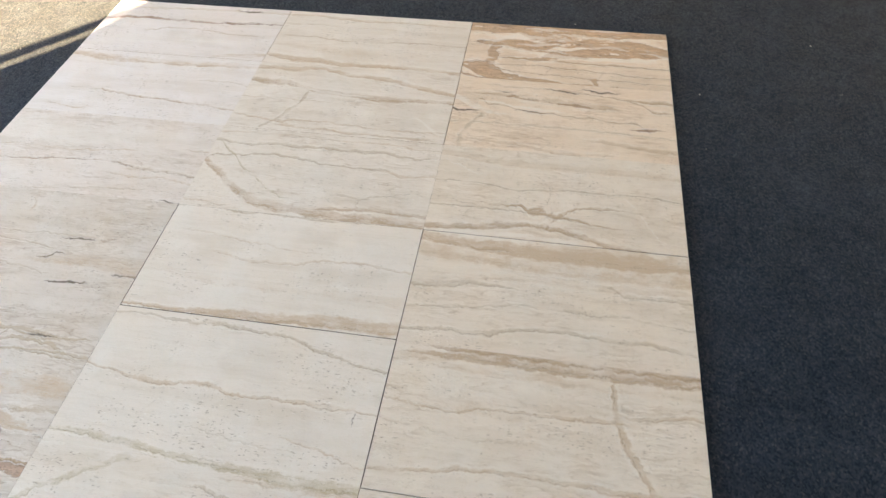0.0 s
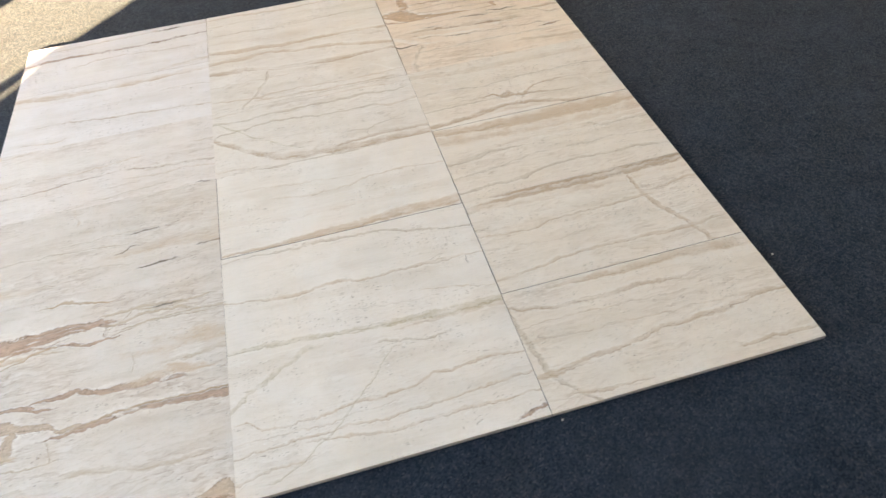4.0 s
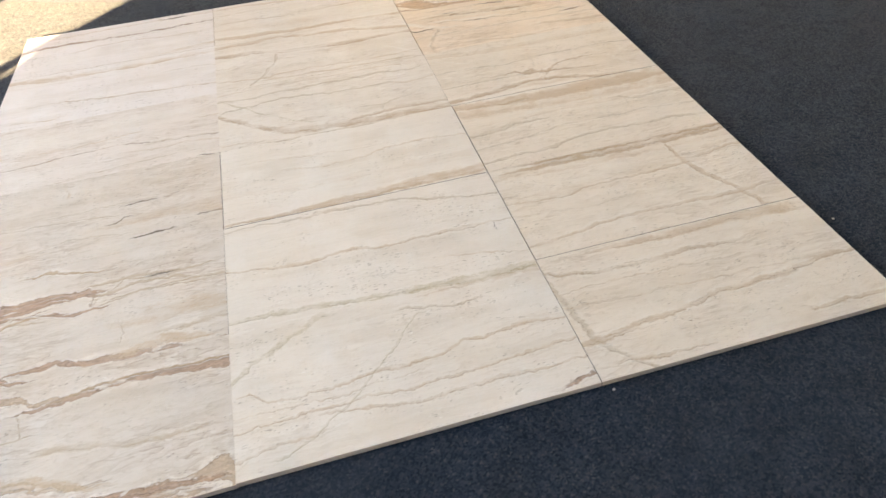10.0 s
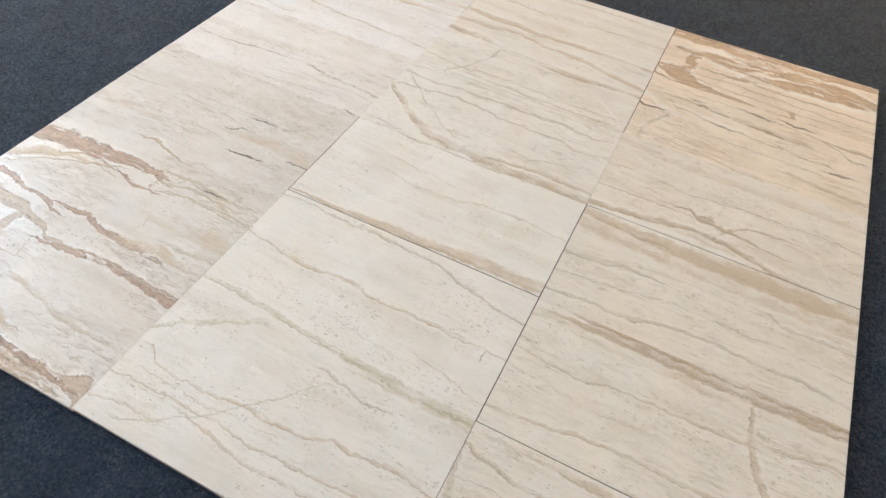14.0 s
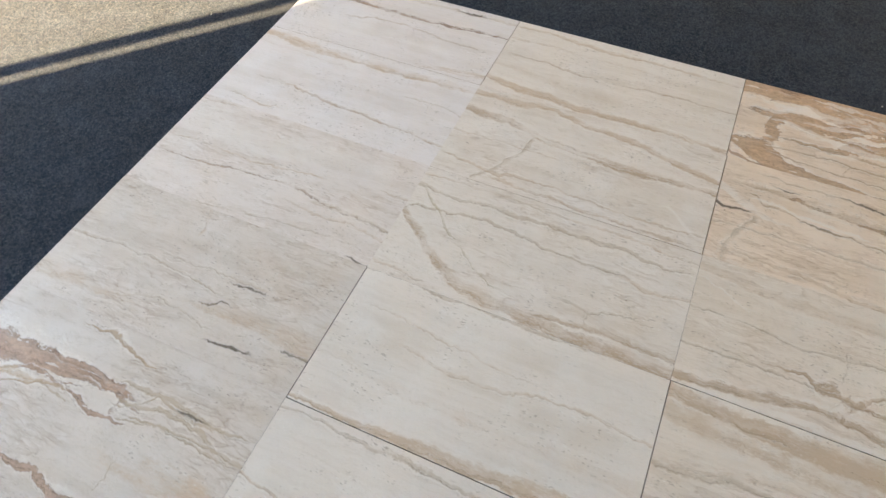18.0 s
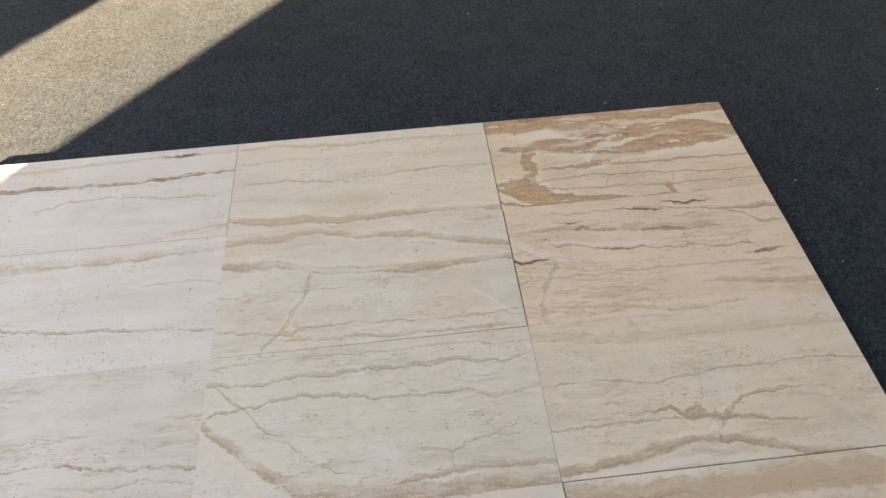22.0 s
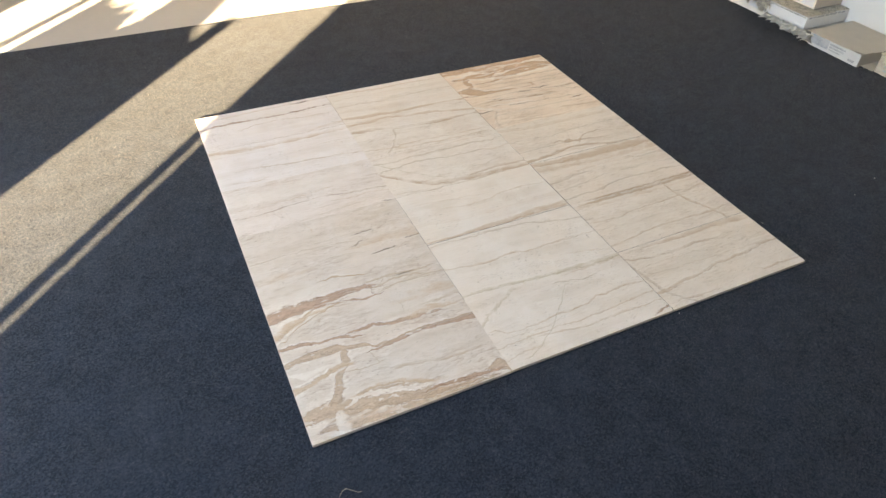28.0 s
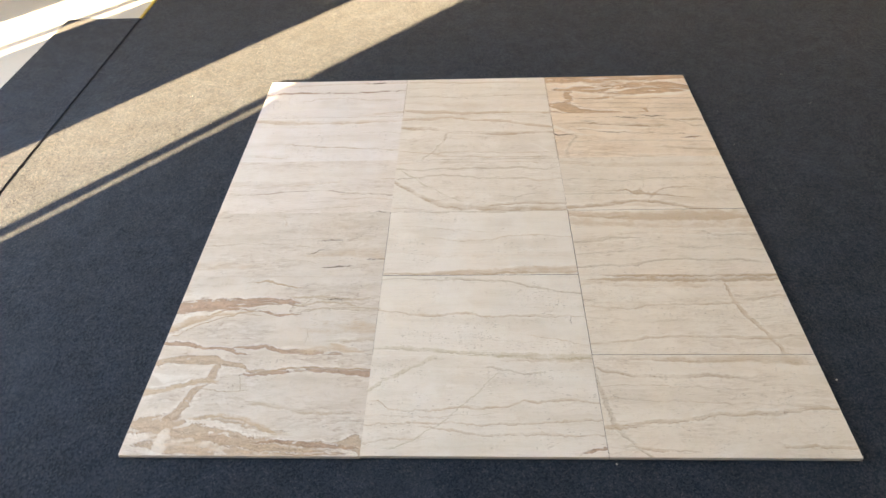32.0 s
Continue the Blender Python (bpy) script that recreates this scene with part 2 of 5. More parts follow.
def stone_group():
    """The ground of the stone: warped coordinates, colour with fine bedding, pits, and the noises that the veins share."""
    g = bpy.data.node_groups.new("travertine", "ShaderNodeTree")
    g.interface.new_socket("Seed", in_out="INPUT", socket_type="NodeSocketVector")
    g.interface.new_socket("Shift", in_out="INPUT", socket_type="NodeSocketVector")
    g.interface.new_socket("Busy", in_out="INPUT", socket_type="NodeSocketFloat")
    for name, kind in (("Along", "NodeSocketFloat"), ("Up", "NodeSocketFloat"), ("Noise", "NodeSocketFloat"), ("Fleck", "NodeSocketFloat"),
                       ("Ground", "NodeSocketColor"), ("Pits", "NodeSocketFloat"), ("Relief", "NodeSocketFloat"), ("Broken", "NodeSocketFloat"), ("Islands", "NodeSocketFloat")):
        g.interface.new_socket(name, in_out="OUTPUT", socket_type=kind)
    i, o = g.nodes.new("NodeGroupInput"), g.nodes.new("NodeGroupOutput")
    p = vmaths(g, "ADD", coords(g), i.outputs["Shift"])
    s = vmaths(g, "ADD", p, i.outputs["Seed"])
    w1 = vmaths(g, "SUBTRACT", noise_of(g, s, 22, 2, 0.5, True), (0.5, 0.5, 0.5))
    w2 = vmaths(g, "SUBTRACT", noise_of(g, s, 110, 3, 0.6, True), (0.5, 0.5, 0.5))
    bent = vmaths(g, "ADD", p, vmaths(g, "ADD", vmaths(g, "MULTIPLY", w1, (0.018, 0.016, 0)), vmaths(g, "MULTIPLY", w2, (0.009, 0.008, 0))))
    sep = g.nodes.new("ShaderNodeSeparateXYZ")
    g.links.new(bent, sep.inputs[0])
    long = vmaths(g, "ADD", bent, i.outputs["Seed"])
    ragged = noise_of(g, stretched(g, long, 30, 110), 1.0, 6, 0.7)
    fine = noise_of(g, stretched(g, s, 170, 260), 1.0, 3, 0.65)
    ragged = maths(g, "ADD", maths(g, "MULTIPLY_ADD", ragged, 3.6, -1.8), maths(g, "MULTIPLY_ADD", fine, 2.6, -1.3))
    fleck = ranged(g, noise_of(g, stretched(g, long, 22, 420), 1.0, 5, 0.7), 0.30, 0.58, 0.70, 1.15)
    fleck = maths(g, "MULTIPLY", fleck, ranged(g, noise_of(g, stretched(g, s, 9, 26), 1.0, 3, 0.6), 0.33, 0.58, 0.55, 1.08))
    fleck = maths(g, "MULTIPLY", fleck, ranged(g, fine, 0.30, 0.52, 0.60, 1.12))
    broken = ranged(g, noise_of(g, stretched(g, long, 26, 50), 1.0, 3, 0.6), 0.38, 0.58, 0.0, 1.0)
    bed = noise_of(g, stretched(g, long, 6, 190), 1.0, 6, 0.7)
    broad = noise_of(g, stretched(g, long, 3, 20), 1.0, 4, 0.55)
    cloud = noise_of(g, s, 9, 3, 0.5)
    grain = noise_of(g, stretched(g, s, 240, 520), 1.0, 3, 0.6)
    ground = mixed(g, ranged(g, bed, 0.44, 0.68, 0, 0.32), STONE, (0.650, 0.575, 0.490))
    ground = mixed(g, ranged(g, broad, 0.44, 0.68, 0, 0.50), ground, (0.665, 0.590, 0.505))
    ground = mixed(g, ranged(g, cloud, 0.48, 0.68, 0, 0.5), ground, (0.840, 0.795, 0.745))
    ground = mixed(g, ranged(g, grain, 0.40, 0.75, 0, 0.16), ground, (0.560, 0.490, 0.400))
    for sx, sy, thin, most in ((6, 38, 0.010, 0.50), (15, 120, 0.014, 0.40), (34, 150, 0.012, 0.35)):
        hair = noise_of(g, stretched(g, long, sx, sy), 1.0, 6, 0.68)
        line = ranged(g, maths(g, "ABSOLUTE", maths(g, "SUBTRACT", hair, 0.5)), thin, 0.0, 0, most)
        line = maths(g, "MULTIPLY", line, ranged(g, i.outputs["Busy"], -0.4, 0.5, 0.30, 0.90))
        ground = mixed(g, maths(g, "MULTIPLY", line, broken), ground, (0.48, 0.39, 0.285))
    # agate-like banding: each band has one crisp edge and fades away from it; folded and crowded where the stone is busy
    w3 = vmaths(g, "SUBTRACT", noise_of(g, s, 7, 3, 0.6, True), (0.5, 0.5, 0.5))
    folded = vmaths(g, "ADD", s, vmaths(g, "ADD", vmaths(g, "MULTIPLY", w3, (0.07, 0.06, 0)), vmaths(g, "MULTIPLY", w1, (0.012, 0.012, 0))))
    patch = ranged(g, noise_of(g, stretched(g, s, 5, 11), 1.0, 3, 0.6), 0.42, 0.62)
    for vec, sx, sy, count, detail, most, least in ((long, 2.4, 17, 11.0, 3.0, 0.60, 0.24), (folded, 5, 34, 6.0, 2.5, 0.60, 0.05), (folded, 30, 55, 3.5, 1.0, 0.25, 0.0)):
        saw = maths(g, "FRACT", maths(g, "MULTIPLY", noise_of(g, stretched(g, vec, sx, sy), 1.0, detail, 0.6), count))
        fade = maths(g, "MULTIPLY", maths(g, "POWER", saw, 3.0), ranged(g, saw, 1.0, 0.93))
        crisp = ranged(g, maths(g, "ABSOLUTE", maths(g, "SUBTRACT", saw, 0.90)), 0.06, 0.0, 0, 0.75)
        much = maths(g, "MULTIPLY", patch, maths(g, "MULTIPLY_ADD", i.outputs["Busy"], most, least))
        ground = mixed(g, maths(g, "MULTIPLY", fade, much, clamp=True), ground, (0.550, 0.452, 0.360))
        ground = mixed(g, maths(g, "MULTIPLY", maths(g, "MULTIPLY", crisp, much), fleck, clamp=True), ground, (0.430, 0.335, 0.255))
        pale = ranged(g, saw, 0.0, 0.12, 0.0, 1.0)
        pale = maths(g, "MULTIPLY", pale, ranged(g, saw, 0.35, 0.12, 0.0, 0.45))
        ground = mixed(g, maths(g, "MULTIPLY", pale, much, clamp=True), ground, (0.860, 0.820, 0.780))
    pits = 0.0
    for sx, sy, kept, low, high in ((110, 300, 0.60, 0.46, 0.60), (48, 330, 0.70, 0.47, 0.60)):
        cell = g.nodes.new("ShaderNodeTexVoronoi")
        g.links.new(stretched(g, long, sx, sy), cell.inputs["Vector"])
        cell.inputs["Scale"].default_value = 1.0
        keep = g.nodes.new("ShaderNodeSeparateColor")
        g.links.new(cell.outputs["Color"], keep.inputs[0])
        where = ranged(g, noise_of(g, stretched(g, s, 7, 15), 1.0, 4, 0.7), low, high)
        spot = maths(g, "MULTIPLY", ranged(g, cell.outputs["Distance"], 0.33, 0.17), where)
        ground = mixed(g, maths(g, "MULTIPLY", maths(g, "MULTIPLY", spot, ranged(g, keep.outputs[0], 0.14, 0.10)), 0.7), ground, (0.880, 0.850, 0.810))
        spot = maths(g, "MULTIPLY", spot, ranged(g, keep.outputs[0], kept, kept + 0.1))
        pits = maths(g, "MAXIMUM", spot, pits)
    pits = maths(g, "MULTIPLY", pits, 0.66)
    ground = mixed(g, pits, ground, (0.30, 0.24, 0.18))
    relief = maths(g, "SUBTRACT", maths(g, "MULTIPLY", bed, 0.10), pits)
    islands = ranged(g, noise_of(g, stretched(g, folded, 15, 40), 1.0, 3, 0.6), 0.350, 0.400, 0.12, 1.0)
    for name, v in (("Islands", islands), ("Along", sep.outputs[0]), ("Up", sep.outputs[1]), ("Noise", ragged), ("Fleck", fleck), ("Ground", ground), ("Pits", pits), ("Relief", relief), ("Broken", broken)):
        g.links.new(v, o.inputs[name])
    return g


VEIN, TRAVERTINE = vein_group(), stone_group()


def vein_ramp(tree, fac, points, across, strength):
    """A ramp along the vein: its middle, half width and strength."""
    size = 0.305 if across else 0.61
    rows = [((q[1], q[0], q[2]) if across else q) for q in points]
    strength = strength * 0.78 if across else strength * 0.93
    stops = [(min(max(u / size, 0.0), 1.0), v, w, strength) for u, v, w in rows]
    (u0, v0, w0, _), (u1, v1, w1, _) = stops[0], stops[-1]
    fade = 0.035 + 0.6 * max(w for _, _, w in rows) / size * (0 if across else 8)
    if u0 > 0.03:
        stops.insert(0, (max(u0 - fade, 0.0), v0, w0 * 0.3, 0.0))
    if u1 < 0.97:
        stops.append((min(u1 + fade, 1.0), v1, w1 * 0.3, 0.0))
    n = tree.nodes.new("ShaderNodeValToRGB")
    put(n.inputs[0], fac)
    ramp = n.color_ramp
    while len(ramp.elements) > 1:
        ramp.elements.remove(ramp.elements[-1])
    last = -1.0
    for k, (u, v, w, s) in enumerate(stops):
        u = max(u, last + 0.0005)
        last = u
        e = ramp.elements[0] if k == 0 else ramp.elements.new(min(u, 1.0))
        e.position, e.color = min(u, 1.0), (v + 0.15, w * 10.0, s, 1.0)
    return n.outputs[0]


# how folded and crowded the bedding of a tile is
BUSY = {(2, 4): 0.60, (0, 2): 0.50, (0, 3): 0.34, (0, 1): 0.62, (0, 0): 0.58, (2, 5): 0.35, (2, 1): 0.35, (2, 3): 0.35, (1, 3): 0.30, (1, 4): 0.30, (0, 4): -0.40, (0, 5): -0.35, (1, 2): -0.30, (1, 1): -0.25, (1, 5): -0.10, (1, 0): -0.05}


def stone_material(key, veins, tone, shift):
    m, t, b = material("travertine", 0.38, 0.0, 0.26)
    base = t.nodes.new("ShaderNodeGroup")
    base.node_tree = TRAVERTINE
    base.inputs["Seed"].default_value = (key[0] * 3.7 + 1.3, key[1] * 2.9 + 0.4, key[0] + key[1] * 0.7)
    base.inputs["Shift"].default_value = (*shift, 0.0)
    base.inputs["Busy"].default_value = BUSY.get(key, 0.22)
    along = maths(t, "DIVIDE", base.outputs["Along"], 0.61)
    up = maths(t, "DIVIDE", base.outputs["Up"], 0.305)
    colour = mixed(t, 1.0, base.outputs["Ground"], tone, "MULTIPLY")
    last = base.outputs["Pits"]
    for tint, ragged, strength, across, points in veins:  # each vein is worked out after the one before, so that no more than one is held at a time
        n = t.nodes.new("ShaderNodeGroup")
        n.node_tree = VEIN
        put(n.inputs["Ramp"], vein_ramp(t, maths(t, "MULTIPLY_ADD", last, 1e-7, up if across else along), points, across, strength))
        put(n.inputs["Across"], base.outputs["Along"] if across else base.outputs["Up"])
        put(n.inputs["Run"], base.outputs["Up"] if across else base.outputs["Along"])
        n.inputs["Ragged"].default_value = ragged
        put(n.inputs["Noise"], base.outputs["Noise"])
        put(n.inputs["Fleck"], base.outputs["Fleck"])
        put(n.inputs["Broken"], base.outputs["Broken"])
        if tint not in ("cream", "dark"):
            colour = mixed(t, n.outputs["Rim"], colour, TINTS["cream"])
        mask = n.outputs["Mask"]
        last = n.outputs["Mask"]
        if tint in ("rust", "rusttan", "clay"):
            mask = ranged(t, maths(t, "MULTIPLY", mask, base.outputs["Islands"]), 0.12, 0.68 if tint == "rust" else 0.40, 0.0, 0.95 if tint == "rusttan" else 0.86)
            rim = maths(t, "MULTIPLY", ranged(t, mask, 0.10, 0.45), ranged(t, mask, 0.84, 0.55))
            rim = maths(t, "MULTIPLY", rim, maths(t, "MULTIPLY_ADD", base.outputs["Broken"], 0.70, 0.28))
        elif tint == "cream":
            mask = ranged(t, mask, 0.08, 0.45, 0.0, 0.30 if max(q[2] for q in points) > 0.028 else 0.55)
        elif tint == "dark":
            mask = ranged(t, mask, 0.03, 0.45, 0.0, 0.92)
        elif key in ((0, 0), (0, 1)):
            mask = ranged(t, mask, 0.10, 0.52, 0.0, 0.85)
        else:
            mask = ranged(t, mask, 0.05, 0.78, 0.0, 0.92 if max(q[2] for q in points) > 0.0125 else 0.78)
        fill = TINTS[tint]
        if tint in ("rust", "rusttan", "clay"):  # paler and darker clouds inside the broad rust bands
            fill = mixed(t, ranged(t, base.outputs["Noise"], -0.9, 1.1), tuple(x * 0.80 for x in fill), tuple(x * 1.32 for x in fill))
        colour = mixed(t, mask, colour, fill)
        if tint in ("rust", "rusttan", "clay"):
            colour = mixed(t, rim, colour, tuple(x * 0.52 for x in TINTS["rust"]))
        if tint not in ("cream", "dark"):
            colour = mixed(t, n.outputs["Core"], colour, tuple(x * (0.5 if tint[0] in "rc" else 0.60) for x in TINTS[tint]))
    put(b.inputs["Base Color"], colour)
    put(b.inputs["Roughness"], ranged(t, base.outputs["Noise"], -1.0, 1.0, 0.26, 0.38))
    bumped(t, b, base.outputs["Relief"], 0.25, 0.0008)
    return m


# ---- the veins of each tile: colour, raggedness, strength, whether it runs across, and places with half widths in metres ----
VEINS = {(c, r): [] for c in range(3) for r in range(6)}


def vein(c, r, tint, ragged, strength, across, *points):
    VEINS[c, r].append((tint, ragged, strength, across, list(points)))


vein(0, 0, 'clay', 0.75, 1.25, 0, (-0.02, 0.282, 0.012), (0.035, 0.29, 0.0096), (0.107, 0.294, 0.0186), (0.165, 0.29, 0.0162), (0.202, 0.276, 0.0096), (0.251, 0.27, 0.0072), (0.271, 0.255, 0.0048))
vein(0, 0, 'clay', 0.6, 1.25, 0, (0.13, 0.03, 0.028), (0.2, 0.028, 0.03), (0.3, 0.018, 0.028), (0.4, 0.012, 0.018), (0.48, 0.007, 0.01))
vein(0, 0, 'clay', 0.7, 1.25, 0, (0.011, 0.081, 0.02), (0.052, 0.087, 0.026), (0.091, 0.084, 0.028), (0.175, 0.066, 0.022), (0.277, 0.046, 0.022), (0.371, 0.028, 0.017), (0.443, 0.018, 0.009))
vein(0, 0, 'clay', 0.8, 1.25, 1, (0.097, 0.100, 0.02), (0.123, 0.142, 0.016), (0.136, 0.183, 0.013), (0.172, 0.233, 0.011), (0.177, 0.268, 0.011))
vein(0, 0, 'clay', 0.6, 1.1, 0, (-0.006, 0.189, 0.004), (0.062, 0.200, 0.008), (0.114, 0.209, 0.008), (0.150, 0.213, 0.005))
vein(0, 0, 'clay', 0.6, 1.1, 0, (0.202, 0.107, 0.006), (0.261, 0.099, 0.008), (0.319, 0.086, 0.008), (0.369, 0.067, 0.004))
vein(0, 0, 'clay', 0.5, 1.25, 0, (0.545, 0.034, 0.006), (0.575, 0.034, 0.016), (0.604, 0.035, 0.026), (0.615, 0.010, 0.03))
vein(0, 0, 'rust', 0.6, 1.1, 0, (0.375, 0.037, 0.004), (0.450, 0.031, 0.007), (0.515, 0.028, 0.007), (0.574, 0.024, 0.005))
vein(0, 0, 'cream', 0.5, 0.78, 1, (0.096, 0.005, 0.020), (0.1, 0.040, 0.022), (0.1, 0.07, 0.012))
vein(0, 0, 'cream', 0.5, 0.65, 0, (0.264, 0.076, 0.003), (0.310, 0.063, 0.007), (0.351, 0.056, 0.003))
vein(0, 0, 'cream', 0.5, 0.65, 0, (0.002, 0.243, 0.006), (0.046, 0.226, 0.014), (0.097, 0.233, 0.008))
vein(0, 0, 'tan', 0.65, 1.3, 0, (-0.044, 0.173, 0.007), (-0.007, 0.18, 0.0105), (0.052, 0.191, 0.0075), (0.095, 0.204, 0.0075), (0.141, 0.219, 0.009))
vein(0, 0, 'rust', 0.75, 0.91, 0, (0.275, 0.24, 0.004), (0.321, 0.247, 0.0075), (0.367, 0.255, 0.0095), (0.445, 0.261, 0.0095), (0.525, 0.255, 0.011), (0.589, 0.248, 0.015), (0.608, 0.246, 0.015))
vein(0, 0, 'brown', 0.5, 1.04, 0, (0.305, 0.246, 0.0015), (0.366, 0.261, 0.003), (0.444, 0.266, 0.0025), (0.524, 0.265, 0.0025), (0.604, 0.255, 0.002))
vein(0, 0, 'tan', 0.75, 0.65, 0, (0.165, 0.104, 0.005), (0.23, 0.113, 0.007), (0.293, 0.105, 0.008), (0.359, 0.075, 0.0095), (0.392, 0.059, 0.0065))
vein(0, 0, 'grey', 0.3, 0.78, 0, (0.162, 0.192, 0.002), (0.225, 0.188, 0.002), (0.272, 0.187, 0.0015))
vein(0, 0, 'grey', 0.7, 0.65, 1, (0.264, 0.188, 0.0012), (0.251, 0.232, 0.0012))
vein(0, 0, 'grey', 0.5, 0.455, 0, (0.311, 0.153, 0.009), (0.485, 0.119, 0.007), (0.603, 0.123, 0.005))
vein(0, 0, 'brown', 0.5, 1.04, 0, (0.418, 0.004, 0.0015), (0.447, 0.002, 0.0015), (0.504, 0.003, 0.0015))
vein(0, 1, 'rust', 0.6, 1.17, 0, (-0.013, 0.181, 0.0275), (0.054, 0.192, 0.0275), (0.141, 0.197, 0.025), (0.194, 0.196, 0.0185), (0.222, 0.201, 0.014))
vein(0, 1, 'rust', 0.7, 0.9, 0, (-0.005, 0.085, 0.008), (0.022, 0.1, 0.011), (0.047, 0.117, 0.009), (0.077, 0.134, 0.004))
vein(0, 1, 'rust', 0.55, 1.04, 0, (0.198, 0.215, 0.0045), (0.241, 0.219, 0.007), (0.295, 0.214, 0.007), (0.35, 0.202, 0.007))
vein(0, 1, 'rust', 1.05, 0.91, 1, (0.349, 0.164, 0.0066), (0.356, 0.18, 0.0078), (0.352, 0.207, 0.0055))
vein(0, 1, 'grey', 0.6, 0.91, 0, (0.347, 0.218, 0.0045), (0.415, 0.227, 0.0045), (0.469, 0.222, 0.0045), (0.523, 0.213, 0.0045), (0.574, 0.217, 0.002))
vein(0, 1, 'dark', 0.3, 1.1, 0, (0.448, 0.215, 0.00075), (0.477, 0.215, 0.00195), (0.495, 0.214, 0.00075))
vein(0, 1, 'brown', 0.5, 1, 0, (0.22, 0.286, 0.002), (0.245, 0.293, 0.004), (0.266, 0.29, 0.006), (0.308, 0.273, 0.004), (0.34, 0.264, 0.002))
vein(0, 1, 'rust', 0.4, 1, 0, (0.104, 0.152, 0.002), (0.157, 0.177, 0.003), (0.233, 0.17, 0.003), (0.25, 0.181, 0.0025))
vein(0, 1, 'rust', 0.5, 1, 0, (0.252, 0.206, 0.003), (0.297, 0.205, 0.0045), (0.34, 0.196, 0.004), (0.372, 0.187, 0.003))
vein(0, 1, 'rust', 0.5, 0.95, 0, (0.245, 0.176, 0.003), (0.285, 0.16, 0.004), (0.319, 0.15, 0.005), (0.355, 0.156, 0.004))
vein(0, 1, 'grey', 0.4, 0.9, 0, (0.121, 0.135, 0.0015), (0.177, 0.159, 0.002), (0.244, 0.152, 0.002))
vein(0, 1, 'grey', 0.5, 0.95, 0, (0.36, 0.18, 0.003), (0.408, 0.222, 0.0025), (0.462, 0.209, 0.0025), (0.51, 0.208, 0.002))
vein(0, 1, 'grey', 0.5, 0.95, 0, (0.381, 0.163, 0.002), (0.444, 0.177, 0.0025), (0.513, 0.174, 0.003), (0.571, 0.167, 0.002))
vein(0, 1, 'grey', 0.6, 0.91, 0, (0.369, 0.191, 0.0045), (0.437, 0.204, 0.0045), (0.507, 0.199, 0.0045), (0.579, 0.172, 0.002))
vein(0, 1, 'grey', 0.4, 0.91, 0, (0.39, 0.173, 0.0025), (0.492, 0.181, 0.002), (0.609, 0.178, 0.0045))
vein(0, 1, 'tan', 0.85, 1.04, 0, (-0.003, 0.1, 0.017), (0.041, 0.121, 0.0175), (0.095, 0.143, 0.013), (0.125, 0.158, 0.007))
vein(0, 1, 'brown', 0.4, 0.78, 0, (0.025, 0.074, 0.002), (0.077, 0.114, 0.0025), (0.154, 0.147, 0.002), (0.235, 0.169, 0.0035))
vein(0, 1, 'rust', 0.75, 1.04, 0, (-0.003, 0.047, 0.006), (0.066, 0.041, 0.008), (0.119, 0.03, 0.0045), (0.178, 0.028, 0.004), (0.208, 0.02, 0.008), (0.225, 0.006, 0.006))
vein(0, 1, 'rust', 0.75, 1.17, 0, (0.246, 0.032, 0.004), (0.277, 0.028, 0.008), (0.3, 0.036, 0.006), (0.327, 0.024, 0.006), (0.37, 0.014, 0.008), (0.435, 0.012, 0.008), (0.501, 0.008, 0.006))
vein(0, 1, 'tan', 0.85, 0.65, 0, (0.426, 0.02, 0.012), (0.514, 0.03, 0.014), (0.556, 0.02, 0.01))
vein(0, 1, 'tan', 1.1, 0.455, 0, (0.47, 0.102, 0.03), (0.602, 0.113, 0.034))
vein(0, 1, 'grey', 0.7, 0.65, 1, (0.412, 0.05, 0.0016), (0.418, 0.092, 0.0016))
vein(0, 1, 'grey', 0.8, 0.52, 0, (0.494, 0.052, 0.006), (0.608, 0.06, 0.0085))
vein(0, 2, 'dark', 0.3, 0.9, 0, (0.376, 0.108, 0.00075), (0.387, 0.117, 0.00165), (0.396, 0.126, 0.00075))
vein(0, 2, 'dark', 0.3, 0.8, 0, (0.405, 0.172, 0.00075), (0.427, 0.172, 0.00135), (0.45, 0.17, 0.00075))
vein(0, 2, 'brown', 0.5, 0.9, 0, (0.191, 0.004, 0.002), (0.22, 0.002, 0.003), (0.242, -0.002, 0.005), (0.266, -0.012, 0.008), (0.308, -0.03, 0.004))
vein(0, 2, 'brown', 0.5, 0.8, 0, (0.268, -0.011, 0.004), (0.285, -0.009, 0.004), (0.307, -0.006, 0.0015))
vein(0, 2, 'dark', 0.3, 0.9, 0, (0.437, 0.046, 0.00187), (0.495, 0.051, 0.00187))
vein(0, 2, 'dark', 0.3, 0.7, 0, (0.574, 0.081, 0.00225), (0.601, 0.083, 0.00187))
vein(0, 2, 'tan', 0.7, 0.6, 1, (0.255, 0.247, 0.0031), (0.256, 0.262, 0.0047), (0.24, 0.331, 0.0031))
vein(0, 2, 'grey', 0.4, 0.7, 0, (-0.005, 0.149, 0.0045), (0.108, 0.158, 0.003), (0.301, 0.151, 0.0025), (0.36, 0.139, 0.003))
vein(0, 2, 'grey', 0.4, 0.6, 0, (0.2, 0.177, 0.0025), (0.372, 0.183, 0.003), (0.449, 0.179, 0.003))
vein(0, 2, 'tan', 0.9, 0.25, 0, (0.461, 0.23, 0.04), (0.542, 0.2, 0.0565), (0.601, 0.186, 0.0725))
